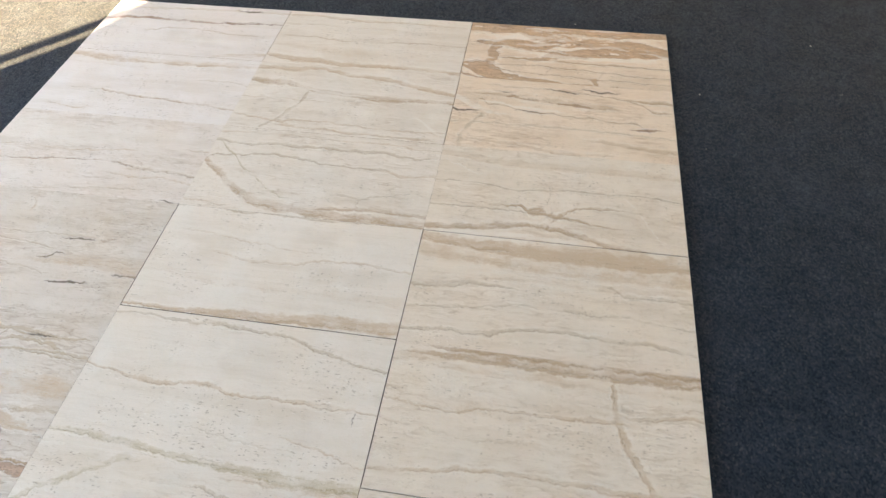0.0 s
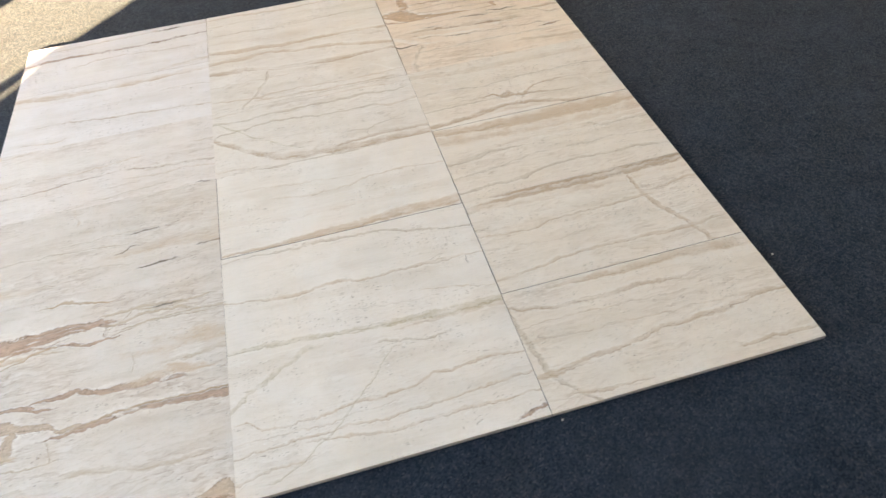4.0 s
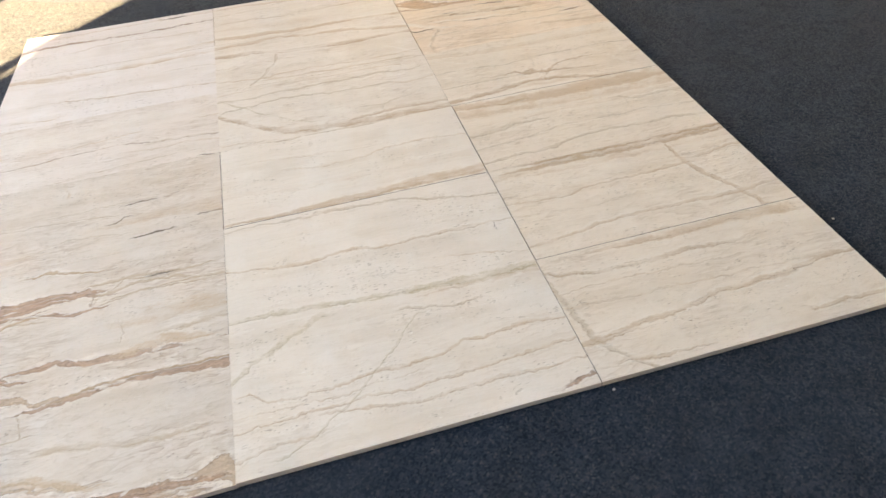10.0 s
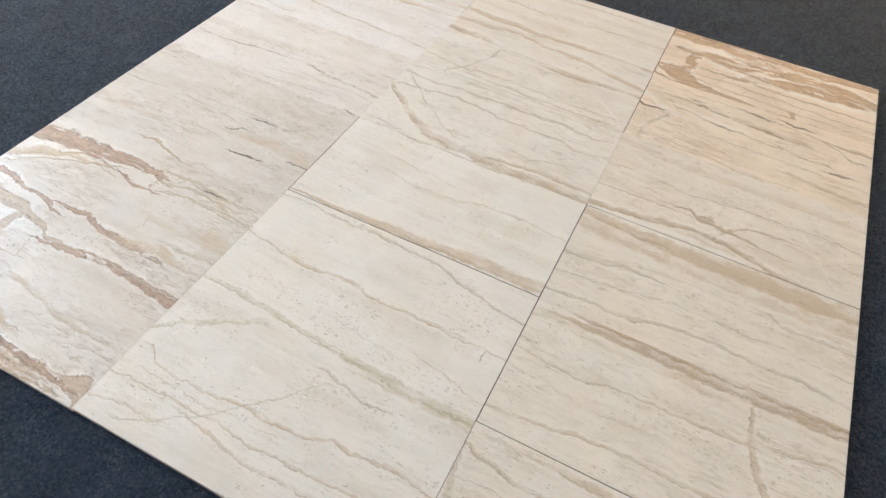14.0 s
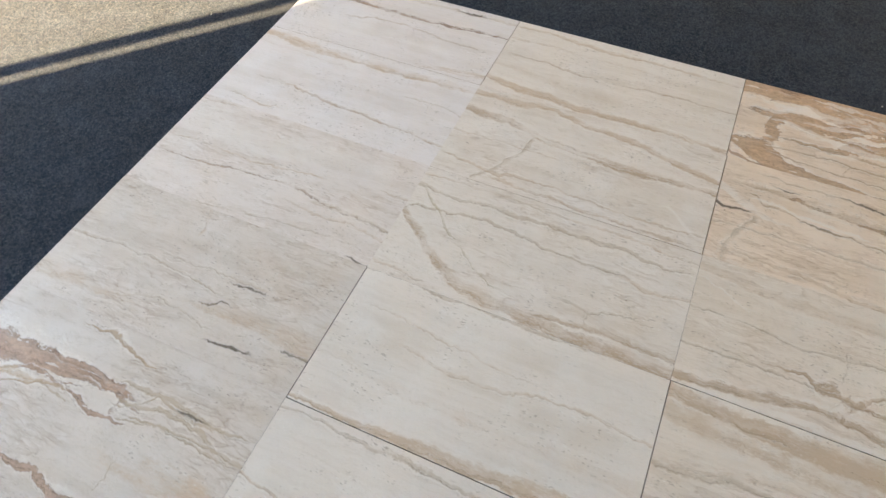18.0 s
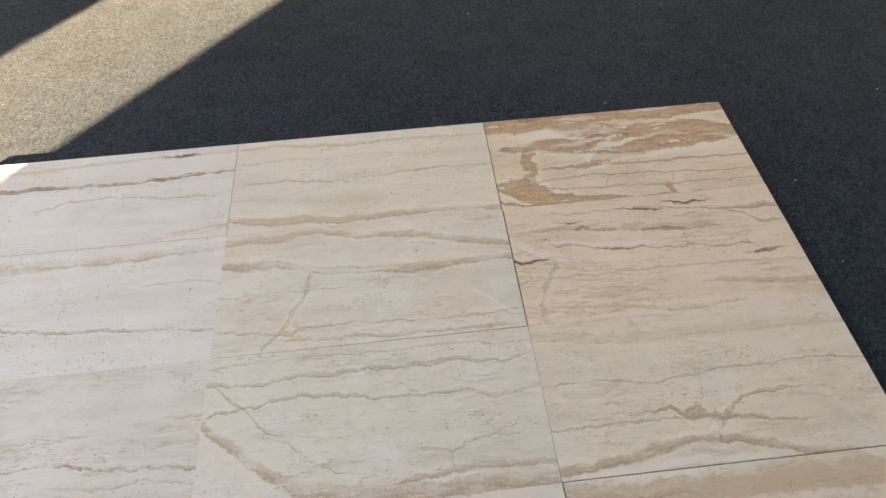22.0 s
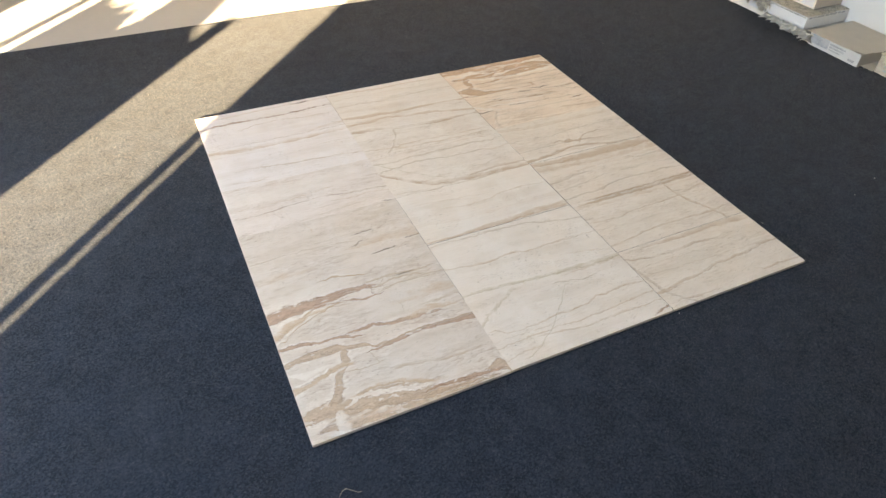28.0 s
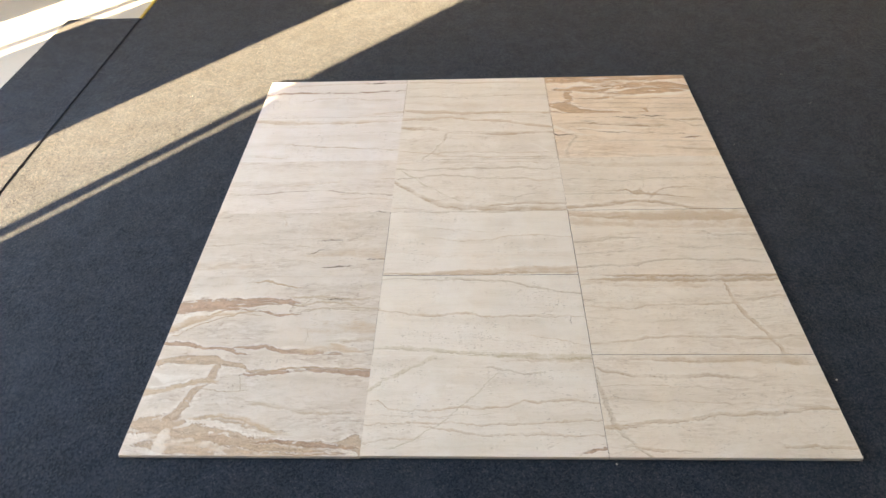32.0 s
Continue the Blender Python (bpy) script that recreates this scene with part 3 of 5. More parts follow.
vein(0, 2, 'tan', 0.5, 0.35, 0, (-0.007, 0.058, 0.026), (0.096, 0.057, 0.0205), (0.171, 0.056, 0.0125))
vein(0, 2, 'grey', 1.2, 0.3, 0, (0.438, 0.259, 0.0295), (0.515, 0.267, 0.035), (0.594, 0.266, 0.035))
vein(0, 2, 'grey', 0.4, 0.5, 0, (0.19, 0.056, 0.0025), (0.276, 0.087, 0.0025), (0.391, 0.067, 0.0025))
vein(0, 2, 'tan', 0.5, 0.4, 0, (0.385, 0.107, 0.016), (0.495, 0.119, 0.027), (0.609, 0.104, 0.0315))
vein(0, 3, 'tan', 0.4, 0.574, 0, (0.022, 0.165, 0.002), (0.086, 0.169, 0.002), (0.162, 0.169, 0.002), (0.239, 0.164, 0.003), (0.331, 0.176, 0.003), (0.393, 0.183, 0.0025))
vein(0, 3, 'rust', 0.4, 0.41, 0, (0.045, 0.114, 0.0045), (0.107, 0.116, 0.003), (0.169, 0.12, 0.0045), (0.249, 0.131, 0.004), (0.331, 0.137, 0.0055), (0.406, 0.128, 0.0045), (0.461, 0.116, 0.0035), (0.532, 0.112, 0.004), (0.604, 0.105, 0.005))
vein(0, 3, 'brown', 0.4, 0.492, 0, (0.045, 0.112, 0.002), (0.17, 0.118, 0.0015), (0.25, 0.129, 0.002), (0.331, 0.137, 0.002), (0.406, 0.128, 0.0025))
vein(0, 3, 'grey', 0.8, 0.656, 0, (0.44, 0.116, 0.0065), (0.501, 0.115, 0.0065), (0.562, 0.115, 0.0055), (0.609, 0.105, 0.004))
vein(0, 3, 'tan', 0.6, 0.492, 0, (0.395, 0.092, 0.003), (0.468, 0.081, 0.004), (0.526, 0.092, 0.0045), (0.607, 0.081, 0.004))
vein(0, 3, 'grey', 0.5, 0.492, 0, (0.313, 0.027, 0.003), (0.38, 0.036, 0.0025), (0.477, 0.042, 0.0025), (0.544, 0.047, 0.0025))
vein(0, 3, 'grey', 0.4, 0.574, 0, (0.177, 0.018, 0.0015), (0.228, 0.015, 0.002), (0.266, 0.021, 0.002))
vein(0, 3, 'dark', 0.3, 0.8, 0, (0.579, 0.013, 0.002), (0.606, 0.01, 0.002))
vein(0, 3, 'tan', 0.5, 0.574, 0, (0.558, 0.203, 0.002), (0.595, 0.199, 0.0035))
vein(0, 3, 'tan', 0.5, 0.41, 0, (0.033, 0.3, 0.0055), (0.089, 0.304, 0.0025))
vein(0, 3, 'cream', 0.8, 0.6, 0, (-0.018, 0.257, 0.062), (0.221, 0.219, 0.0475), (0.43, 0.253, 0.029))
vein(0, 3, 'tan', 1.2, 0.205, 0, (0.426, 0.046, 0.0095), (0.504, 0.051, 0.0175), (0.603, 0.047, 0.023))
vein(0, 3, 'grey', 1.2, 0.18, 0, (0.338, 0.189, 0.0095), (0.464, 0.194, 0.016), (0.612, 0.194, 0.0225))
vein(0, 4, 'tan', 0.4, 0.615, 0, (-0.035, 0.296, 0.015), (0.101, 0.28, 0.0195), (0.231, 0.276, 0.018), (0.358, 0.276, 0.0165), (0.483, 0.283, 0.016), (0.613, 0.287, 0.0145))
vein(0, 4, 'tan', 0.4, 0.492, 0, (0.105, 0.286, 0.005), (0.232, 0.27, 0.005), (0.36, 0.267, 0.0045), (0.509, 0.276, 0.0045))
vein(0, 4, 'brown', 0.4, 0.656, 0, (0.157, 0.126, 0.0025), (0.202, 0.119, 0.004), (0.277, 0.106, 0.0045), (0.397, 0.097, 0.0045), (0.492, 0.089, 0.004), (0.609, 0.076, 0.004))
vein(0, 4, 'tan', 0.5, 0.574, 0, (0.061, 0.044, 0.003), (0.123, 0.035, 0.0025), (0.17, 0.033, 0.004), (0.179, 0.04, 0.0015))
vein(0, 4, 'grey', 0.5, 0.492, 0, (0.473, 0.197, 0.003), (0.545, 0.203, 0.003), (0.619, 0.189, 0.003))
vein(0, 4, 'grey', 0.5, 0.41, 0, (0.091, 0.124, 0.003), (0.165, 0.12, 0.003))
vein(0, 4, 'tan', 0.6, 0.287, 0, (-0.019, 0.253, 0.0085), (0.176, 0.246, 0.0065), (0.266, 0.24, 0.0045))
vein(0, 5, 'rust', 0.4, 0.615, 0, (0.015, 0.194, 0.01), (0.047, 0.204, 0.0095), (0.166, 0.208, 0.008), (0.307, 0.203, 0.0075), (0.445, 0.205, 0.008), (0.526, 0.214, 0.0075), (0.619, 0.214, 0.006))
vein(0, 5, 'tan', 0.5, 0.492, 0, (0.05, 0.264, 0.004), (0.22, 0.274, 0.0065), (0.389, 0.283, 0.006), (0.495, 0.281, 0.0065), (0.615, 0.282, 0.006))
vein(0, 5, 'dark', 0.3, 0.8, 0, (0.471, 0.284, 0.003), (0.495, 0.281, 0.0045))
vein(0, 5, 'brown', 0.5, 0.574, 0, (0.185, 0.139, 0.003), (0.235, 0.156, 0.0025), (0.316, 0.16, 0.003), (0.386, 0.154, 0.003), (0.441, 0.145, 0.004), (0.536, 0.14, 0.0025))
vein(0, 5, 'tan', 0.5, 0.574, 0, (0.499, 0.033, 0.0065), (0.549, 0.042, 0.005), (0.6, 0.044, 0.005))
vein(0, 5, 'tan', 0.7, 0.41, 0, (0.45, 0.02, 0.005), (0.538, 0.029, 0.007), (0.614, 0.037, 0.0085))
vein(0, 5, 'cream', 0.8, 0.5, 0, (0.131, 0.09, 0.0465), (0.26, 0.113, 0.044), (0.356, 0.1, 0.0255))
vein(1, 0, 'ochre', 0.6, 0.75, 0, (-0.013, 0.315, 0.008), (0.099, 0.323, 0.01), (0.195, 0.319, 0.01), (0.306, 0.315, 0.012), (0.385, 0.309, 0.012), (0.463, 0.303, 0.012), (0.541, 0.299, 0.0135), (0.618, 0.299, 0.0115))
vein(1, 0, 'tan', 0.5, 0.44, 0, (0.384, 0.289, 0.0055), (0.478, 0.293, 0.0075), (0.617, 0.286, 0.0075))
vein(1, 0, 'ochre', 0.9, 0.55, 0, (0.004, 0.189, 0.007), (0.043, 0.225, 0.0075), (0.088, 0.248, 0.0095), (0.133, 0.276, 0.0095), (0.18, 0.301, 0.008))
vein(1, 0, 'tan', 0.5, 0.748, 0, (0.034, 0.161, 0.002), (0.066, 0.137, 0.003), (0.112, 0.127, 0.003), (0.215, 0.137, 0.0035), (0.304, 0.138, 0.005), (0.377, 0.141, 0.0035), (0.423, 0.159, 0.0035), (0.466, 0.154, 0.0035), (0.526, 0.161, 0.005), (0.585, 0.159, 0.0035), (0.621, 0.158, 0.0035))
vein(1, 0, 'tan', 0.5, 0.66, 0, (0.009, 0.086, 0.0025), (0.085, 0.09, 0.003), (0.172, 0.094, 0.003), (0.26, 0.091, 0.003), (0.332, 0.088, 0.003), (0.447, 0.092, 0.003), (0.52, 0.1, 0.0035), (0.62, 0.106, 0.0035))
vein(1, 0, 'tan', 0.5, 0.528, 0, (0.007, 0.03, 0.0025), (0.088, 0.048, 0.003), (0.146, 0.052, 0.003))
vein(1, 0, 'ochre', 0.4, 0.5, 0, (0.077, 0.018, 0.0035), (0.145, 0.055, 0.003), (0.23, 0.116, 0.0035), (0.305, 0.193, 0.0035), (0.352, 0.248, 0.004))
vein(1, 0, 'tan', 0.5, 0.66, 0, (0.173, 0.082, 0.0035), (0.303, 0.056, 0.003), (0.445, 0.063, 0.005), (0.543, 0.057, 0.003), (0.621, 0.061, 0.0025))
vein(1, 0, 'rust', 0.4, 0.6, 0, (0.558, 0.012, 0.0045), (0.594, 0.02, 0.0045), (0.615, 0.023, 0.0045))
vein(1, 0, 'grey', 0.5, 0.616, 0, (0.337, 0.267, 0.0035), (0.383, 0.257, 0.0035), (0.428, 0.244, 0.0035), (0.474, 0.248, 0.003))
vein(1, 0, 'tan', 0.5, 0.44, 0, (0.009, 0.115, 0.0015), (0.172, 0.11, 0.0025), (0.318, 0.119, 0.0015))
vein(1, 1, 'grey', 0.6, 0.748, 0, (0.002, 0.297, 0.0025), (0.104, 0.299, 0.003), (0.175, 0.289, 0.0045), (0.222, 0.298, 0.006), (0.269, 0.295, 0.005), (0.341, 0.289, 0.003), (0.414, 0.281, 0.0045), (0.461, 0.263, 0.0045), (0.532, 0.247, 0.003), (0.615, 0.23, 0.003))
vein(1, 1, 'tan', 0.6, 0.704, 0, (0.005, 0.167, 0.0025), (0.077, 0.16, 0.0025), (0.133, 0.149, 0.0055), (0.188, 0.146, 0.0055), (0.231, 0.157, 0.005), (0.265, 0.158, 0.0055), (0.321, 0.142, 0.004), (0.388, 0.145, 0.004), (0.456, 0.146, 0.004), (0.525, 0.145, 0.0055), (0.571, 0.145, 0.004), (0.617, 0.142, 0.0025))
vein(1, 1, 'dark', 0.7, 0.6, 1, (0.572, 0.12, 0.0012), (0.574, 0.136, 0.0008))
vein(1, 1, 'tan', 0.5, 0.528, 0, (0.453, 0.071, 0.002), (0.518, 0.062, 0.0025), (0.614, 0.035, 0.0025))
vein(1, 1, 'ochre', 0.7, 0.7, 0, (0.015, 0.028, 0.0045), (0.086, 0.027, 0.007), (0.158, 0.021, 0.007), (0.241, 0.012, 0.0065), (0.345, 0.005, 0.008), (0.429, 0.002, 0.008), (0.513, 0, 0.008), (0.615, -0.002, 0.008))
vein(1, 1, 'grey', 0.5, 0.352, 0, (0.258, 0.069, 0.001), (0.366, 0.053, 0.002), (0.474, 0.048, 0.0015))
vein(1, 2, 'tan', 0.4, 0.871, 0, (-0.002, 0.013, 0.00402), (0.101, 0.014, 0.00517), (0.22, 0.018, 0.0109), (0.341, 0.021, 0.0144), (0.464, 0.029, 0.0184), (0.539, 0.031, 0.0201), (0.618, 0.031, 0.0184))
vein(1, 2, 'brown', 0.5, 0.4, 0, (0.341, 0.013, 0.0045), (0.464, 0.02, 0.0065), (0.616, 0.016, 0.0065))
vein(1, 2, 'grey', 0.5, 0.748, 0, (-0.009, 0.312, 0.004), (0.076, 0.328, 0.004), (0.16, 0.306, 0.006), (0.213, 0.315, 0.006), (0.282, 0.316, 0.008), (0.365, 0.31, 0.006), (0.448, 0.312, 0.004))
vein(1, 2, 'tan', 0.5, 0.528, 0, (0.157, 0.181, 0.004), (0.248, 0.166, 0.004), (0.339, 0.169, 0.0035), (0.405, 0.188, 0.0035), (0.498, 0.193, 0.0035), (0.605, 0.179, 0.0035))
vein(1, 2, 'tan', 0.5, 0.352, 0, (0.074, 0.238, 0.0025), (0.206, 0.222, 0.003), (0.365, 0.207, 0.0025))
vein(1, 2, 'tan', 0.6, 0.264, 0, (0.002, 0.12, 0.01), (0.215, 0.098, 0.0135), (0.597, 0.101, 0.017))
vein(1, 3, 'grey', 0.5, 0.85, 0, (0.015, 0.258, 0.006), (0.048, 0.249, 0.005), (0.101, 0.248, 0.0045), (0.143, 0.255, 0.006), (0.185, 0.26, 0.0075), (0.238, 0.254, 0.006), (0.29, 0.261, 0.005), (0.353, 0.253, 0.0045), (0.415, 0.257, 0.0075), (0.467, 0.259, 0.006), (0.517, 0.249, 0.0045), (0.588, 0.249, 0.0035))
vein(1, 3, 'grey', 0.4, 0.85, 0, (0.003, 0.182, 0.0025), (0.027, 0.199, 0.003), (0.063, 0.202, 0.0035), (0.105, 0.202, 0.003), (0.146, 0.213, 0.0045), (0.208, 0.213, 0.0045), (0.27, 0.205, 0.0045), (0.351, 0.196, 0.003), (0.431, 0.195, 0.0035), (0.471, 0.197, 0.0045))
vein(1, 3, 'brown', 0.4, 0.608, 0, (-0.001, 0.177, 0.0078), (0.05, 0.141, 0.0138), (0.094, 0.102, 0.015), (0.146, 0.062, 0.0162), (0.195, 0.042, 0.0186), (0.251, 0.033, 0.018), (0.298, 0.028, 0.0138), (0.344, 0.024, 0.018), (0.436, 0.021, 0.018), (0.527, 0.021, 0.0174), (0.626, 0.022, 0.0186))
vein(1, 3, 'brown', 0.7, 0.631, 0, (0.373, 0.04, 0.0066), (0.401, 0.045, 0.0066), (0.448, 0.049, 0.009), (0.495, 0.055, 0.0114), (0.531, 0.053, 0.009), (0.577, 0.05, 0.0066), (0.621, 0.046, 0.0066))
vein(1, 3, 'cream', 0.6, 0.8, 0, (0.41, 0.038, 0.003), (0.456, 0.041, 0.004), (0.493, 0.045, 0.0025))
vein(1, 3, 'ochre', 0.3, 0.7, 0, (0.015, 0.252, 0.0035), (0.085, 0.193, 0.0045), (0.108, 0.165, 0.0045), (0.13, 0.147, 0.0035))
vein(1, 3, 'ochre', 0.3, 0.6, 0, (0.156, 0.133, 0.004), (0.167, 0.119, 0.004), (0.202, 0.091, 0.003), (0.241, 0.066, 0.0015))
vein(1, 3, 'grey', 0.5, 0.8, 0, (0.395, 0.091, 0.004), (0.414, 0.091, 0.003), (0.441, 0.081, 0.003), (0.471, 0.098, 0.003), (0.515, 0.106, 0.002))
vein(1, 3, 'grey', 0.8, 0.7, 1, (0.438, 0.062, 0.0023), (0.441, 0.081, 0.0023))
vein(1, 3, 'tan', 0.5, 0.541, 0, (0.491, 0.191, 0.0054), (0.519, 0.177, 0.0066), (0.568, 0.181, 0.0054), (0.629, 0.19, 0.0036))
vein(1, 3, 'tan', 0.5, 0.541, 0, (0.01, 0.293, 0.003), (0.075, 0.294, 0.003), (0.205, 0.298, 0.0042), (0.291, 0.29, 0.0024), (0.354, 0.294, 0.003))
vein(1, 3, 'tan', 0.5, 0.541, 0, (0.386, 0.294, 0.003), (0.471, 0.298, 0.0042), (0.522, 0.287, 0.003), (0.604, 0.282, 0.003))
vein(1, 3, 'tan', 0.5, 0.541, 0, (-0.005, 0.032, 0.0036), (0.044, 0.028, 0.0042), (0.101, 0.023, 0.0036))
vein(1, 4, 'brown', 0.5, 0.631, 0, (-0.002, 0.228, 0.0126), (0.054, 0.219, 0.0162), (0.113, 0.223, 0.015), (0.174, 0.205, 0.009), (0.198, 0.194, 0.009), (0.304, 0.186, 0.0084), (0.361, 0.179, 0.0144), (0.43, 0.177, 0.0162), (0.476, 0.179, 0.0126), (0.545, 0.184, 0.009), (0.619, 0.185, 0.0084))
vein(1, 4, 'cream', 0.3, 0.9, 0, (0.168, 0.202, 0.0045), (0.222, 0.191, 0.0045), (0.304, 0.185, 0.0045), (0.35, 0.181, 0.003))
vein(1, 4, 'tan', 0.5, 0.767, 0, (-0.003, 0.287, 0.0114), (0.059, 0.294, 0.012), (0.121, 0.289, 0.0132), (0.194, 0.303, 0.0078), (0.293, 0.278, 0.0096), (0.365, 0.276, 0.0114), (0.436, 0.265, 0.0096), (0.505, 0.241, 0.0114), (0.573, 0.228, 0.0108), (0.619, 0.22, 0.009))
vein(1, 4, 'grey', 0.8, 0.9, 1, (0.104, 0.017, 0.0066), (0.126, 0.043, 0.0062), (0.145, 0.065, 0.0051), (0.158, 0.098, 0.0062), (0.18, 0.132, 0.0062), (0.187, 0.18, 0.0055))
vein(1, 4, 'tan', 0.4, 0.722, 0, (0.023, 0.065, 0.003), (0.069, 0.057, 0.003), (0.126, 0.048, 0.006), (0.159, 0.045, 0.006), (0.181, 0.055, 0.0048), (0.269, 0.059, 0.003), (0.357, 0.052, 0.003), (0.465, 0.046, 0.003), (0.605, 0.051, 0.003))
vein(1, 4, 'tan', 0.5, 0.722, 0, (0.16, 0.034, 0.0048), (0.204, 0.026, 0.0048), (0.28, 0.028, 0.0042), (0.345, 0.019, 0.0048), (0.42, 0.021, 0.0042), (0.547, 0.017, 0.006))
vein(1, 4, 'grey', 0.4, 0.7, 0, (0.473, 0.021, 0.004), (0.552, 0.018, 0.005))
vein(1, 4, 'tan', 0.4, 0.451, 0, (0.014, 0.146, 0.003), (0.13, 0.146, 0.0024), (0.246, 0.147, 0.0024))
vein(1, 4, 'cream', 0.4, 0.5, 0, (0.525, 0.105, 0.0055), (0.583, 0.052, 0.0055))
vein(1, 5, 'tan', 0.5, 0.631, 0, (0.019, 0.281, 0.0048), (0.102, 0.286, 0.0048), (0.185, 0.274, 0.0072), (0.295, 0.269, 0.0078), (0.376, 0.274, 0.0048), (0.617, 0.266, 0.0048))
vein(1, 5, 'tan', 0.5, 0.451, 0, (0.01, 0.226, 0.0048), (0.132, 0.231, 0.0042), (0.374, 0.227, 0.0048))
vein(1, 5, 'brown', 0.5, 0.541, 0, (0.043, 0.163, 0.0036), (0.136, 0.164, 0.003), (0.189, 0.151, 0.0042), (0.242, 0.149, 0.0036))
vein(1, 5, 'brown', 0.5, 0.541, 0, (0.359, 0.156, 0.003), (0.45, 0.16, 0.0042), (0.623, 0.161, 0.003))
vein(1, 5, 'tan', 0.6, 0.271, 0, (-0.013, 0.125, 0.0216), (0.242, 0.093, 0.0294), (0.619, 0.089, 0.0246))
vein(1, 5, 'tan', 0.5, 0.812, 0, (-0.005, 0.054, 0.0084), (0.093, 0.034, 0.0144), (0.168, 0.039, 0.0144), (0.243, 0.023, 0.012), (0.367, 0.026, 0.0096), (0.49, 0.029, 0.0078), (0.622, 0.019, 0.0078))
vein(1, 5, 'cream', 0.4, 0.6, 0, (0.49, 0.034, 0.003), (0.561, 0.016, 0.0035))
vein(2, 0, 'brown', 0.5, 0.644, 0, (-0.003, 0.272, 0.0045), (0.043, 0.252, 0.006), (0.104, 0.238, 0.0055), (0.157, 0.237, 0.007), (0.21, 0.236, 0.006), (0.266, 0.24, 0.0085), (0.334, 0.238, 0.007), (0.374, 0.234, 0.0045))
vein(2, 0, 'tan', 0.5, 0.69, 0, (0.139, 0.293, 0.0045), (0.291, 0.29, 0.0125), (0.436, 0.297, 0.0155), (0.548, 0.289, 0.0185), (0.617, 0.282, 0.014))
vein(2, 0, 'tan', 0.4, 0.874, 0, (0.056, 0.087, 0.0035), (0.122, 0.095, 0.0065), (0.187, 0.099, 0.0065), (0.228, 0.105, 0.0065), (0.3, 0.12, 0.0065), (0.366, 0.12, 0.0065), (0.428, 0.122, 0.0075), (0.463, 0.125, 0.0095), (0.526, 0.139, 0.0055), (0.596, 0.139, 0.0055), (0.629, 0.137, 0.004))
vein(2, 0, 'rust', 0.5, 0.6, 0, (0.442, 0.124, 0.0065), (0.471, 0.128, 0.0065))
vein(2, 0, 'grey', 0.8, 0.874, 1, (0.106, 0.005, 0.0062), (0.079, 0.027, 0.0066), (0.055, 0.054, 0.0058), (0.036, 0.084, 0.0105), (0.031, 0.117, 0.0078), (0.02, 0.171, 0.0062), (0.009, 0.213, 0.0055), (0.009, 0.268, 0.0047))
vein(2, 0, 'tan', 0.5, 0.828, 0, (0.011, 0.081, 0.0075), (0.047, 0.081, 0.012), (0.073, 0.083, 0.005))
vein(2, 0, 'tan', 0.5, 0.736, 0, (0.456, 0.029, 0.005), (0.512, 0.034, 0.0045), (0.619, 0.026, 0.005))
vein(2, 0, 'tan', 0.5, 0.46, 0, (0.007, 0.171, 0.002), (0.202, 0.159, 0.003), (0.357, 0.152, 0.002), (0.558, 0.145, 0.002))
vein(2, 0, 'tan', 0.5, 0.46, 0, (0.007, 0.206, 0.002), (0.184, 0.207, 0.002), (0.355, 0.198, 0.003))
vein(2, 0, 'tan', 0.5, 0.736, 0, (0.069, 0.03, 0.005), (0.136, 0.018, 0.0045), (0.209, 0.017, 0.002))
vein(2, 1, 'brown', 0.35, 1.12, 0, (0.105, 0.29, 0.006), (0.126, 0.298, 0.0149), (0.228, 0.297, 0.0175), (0.33, 0.294, 0.0169), (0.434, 0.292, 0.0149), (0.539, 0.292, 0.0149), (0.614, 0.297, 0.0135))
vein(2, 1, 'brown', 0.3, 0.9, 0, (0.11, 0.308, 0.005), (0.22, 0.308, 0.008), (0.4, 0.307, 0.008), (0.61, 0.308, 0.007))
vein(2, 1, 'tan', 0.6, 0.46, 0, (-0.002, 0.277, 0.014), (0.06, 0.283, 0.018), (0.12, 0.291, 0.012))
vein(2, 1, 'tan', 0.6, 0.368, 0, (0.1, 0.272, 0.012), (0.3, 0.268, 0.016), (0.6, 0.268, 0.014))
vein(2, 1, 'tan', 0.8, 1.15, 1, (0.557, -0.009, 0.0058), (0.529, 0.007, 0.0066), (0.523, 0.035, 0.0074), (0.511, 0.066, 0.007), (0.496, 0.106, 0.0086), (0.469, 0.15, 0.0078), (0.453, 0.193, 0.007), (0.448, 0.235, 0.0043), (0.44, 0.27, 0.0047))
vein(2, 1, 'tan', 0.5, 0.736, 0, (0, 0.184, 0.0025), (0.153, 0.171, 0.003), (0.229, 0.189, 0.003), (0.326, 0.187, 0.0045), (0.427, 0.192, 0.006), (0.453, 0.193, 0.006))
vein(2, 1, 'tan', 0.5, 0.736, 0, (0.491, 0.06, 0.005), (0.541, 0.066, 0.005), (0.634, 0.071, 0.004))
vein(2, 1, 'tan', 0.5, 0.69, 0, (0, 0.041, 0.0035), (0.084, 0.048, 0.005), (0.154, 0.06, 0.005), (0.236, 0.069, 0.005), (0.316, 0.066, 0.005), (0.409, 0.064, 0.0065), (0.503, 0.061, 0.0065))
vein(2, 1, 'tan', 0.5, 0.644, 0, (0.495, 0.206, 0.0045), (0.565, 0.221, 0.0045), (0.635, 0.219, 0.005))
vein(2, 1, 'tan', 0.5, 0.598, 0, (0.276, 0.004, 0.006), (0.387, -0.004, 0.008), (0.5, -0.006, 0.01), (0.609, -0.01, 0.0095))
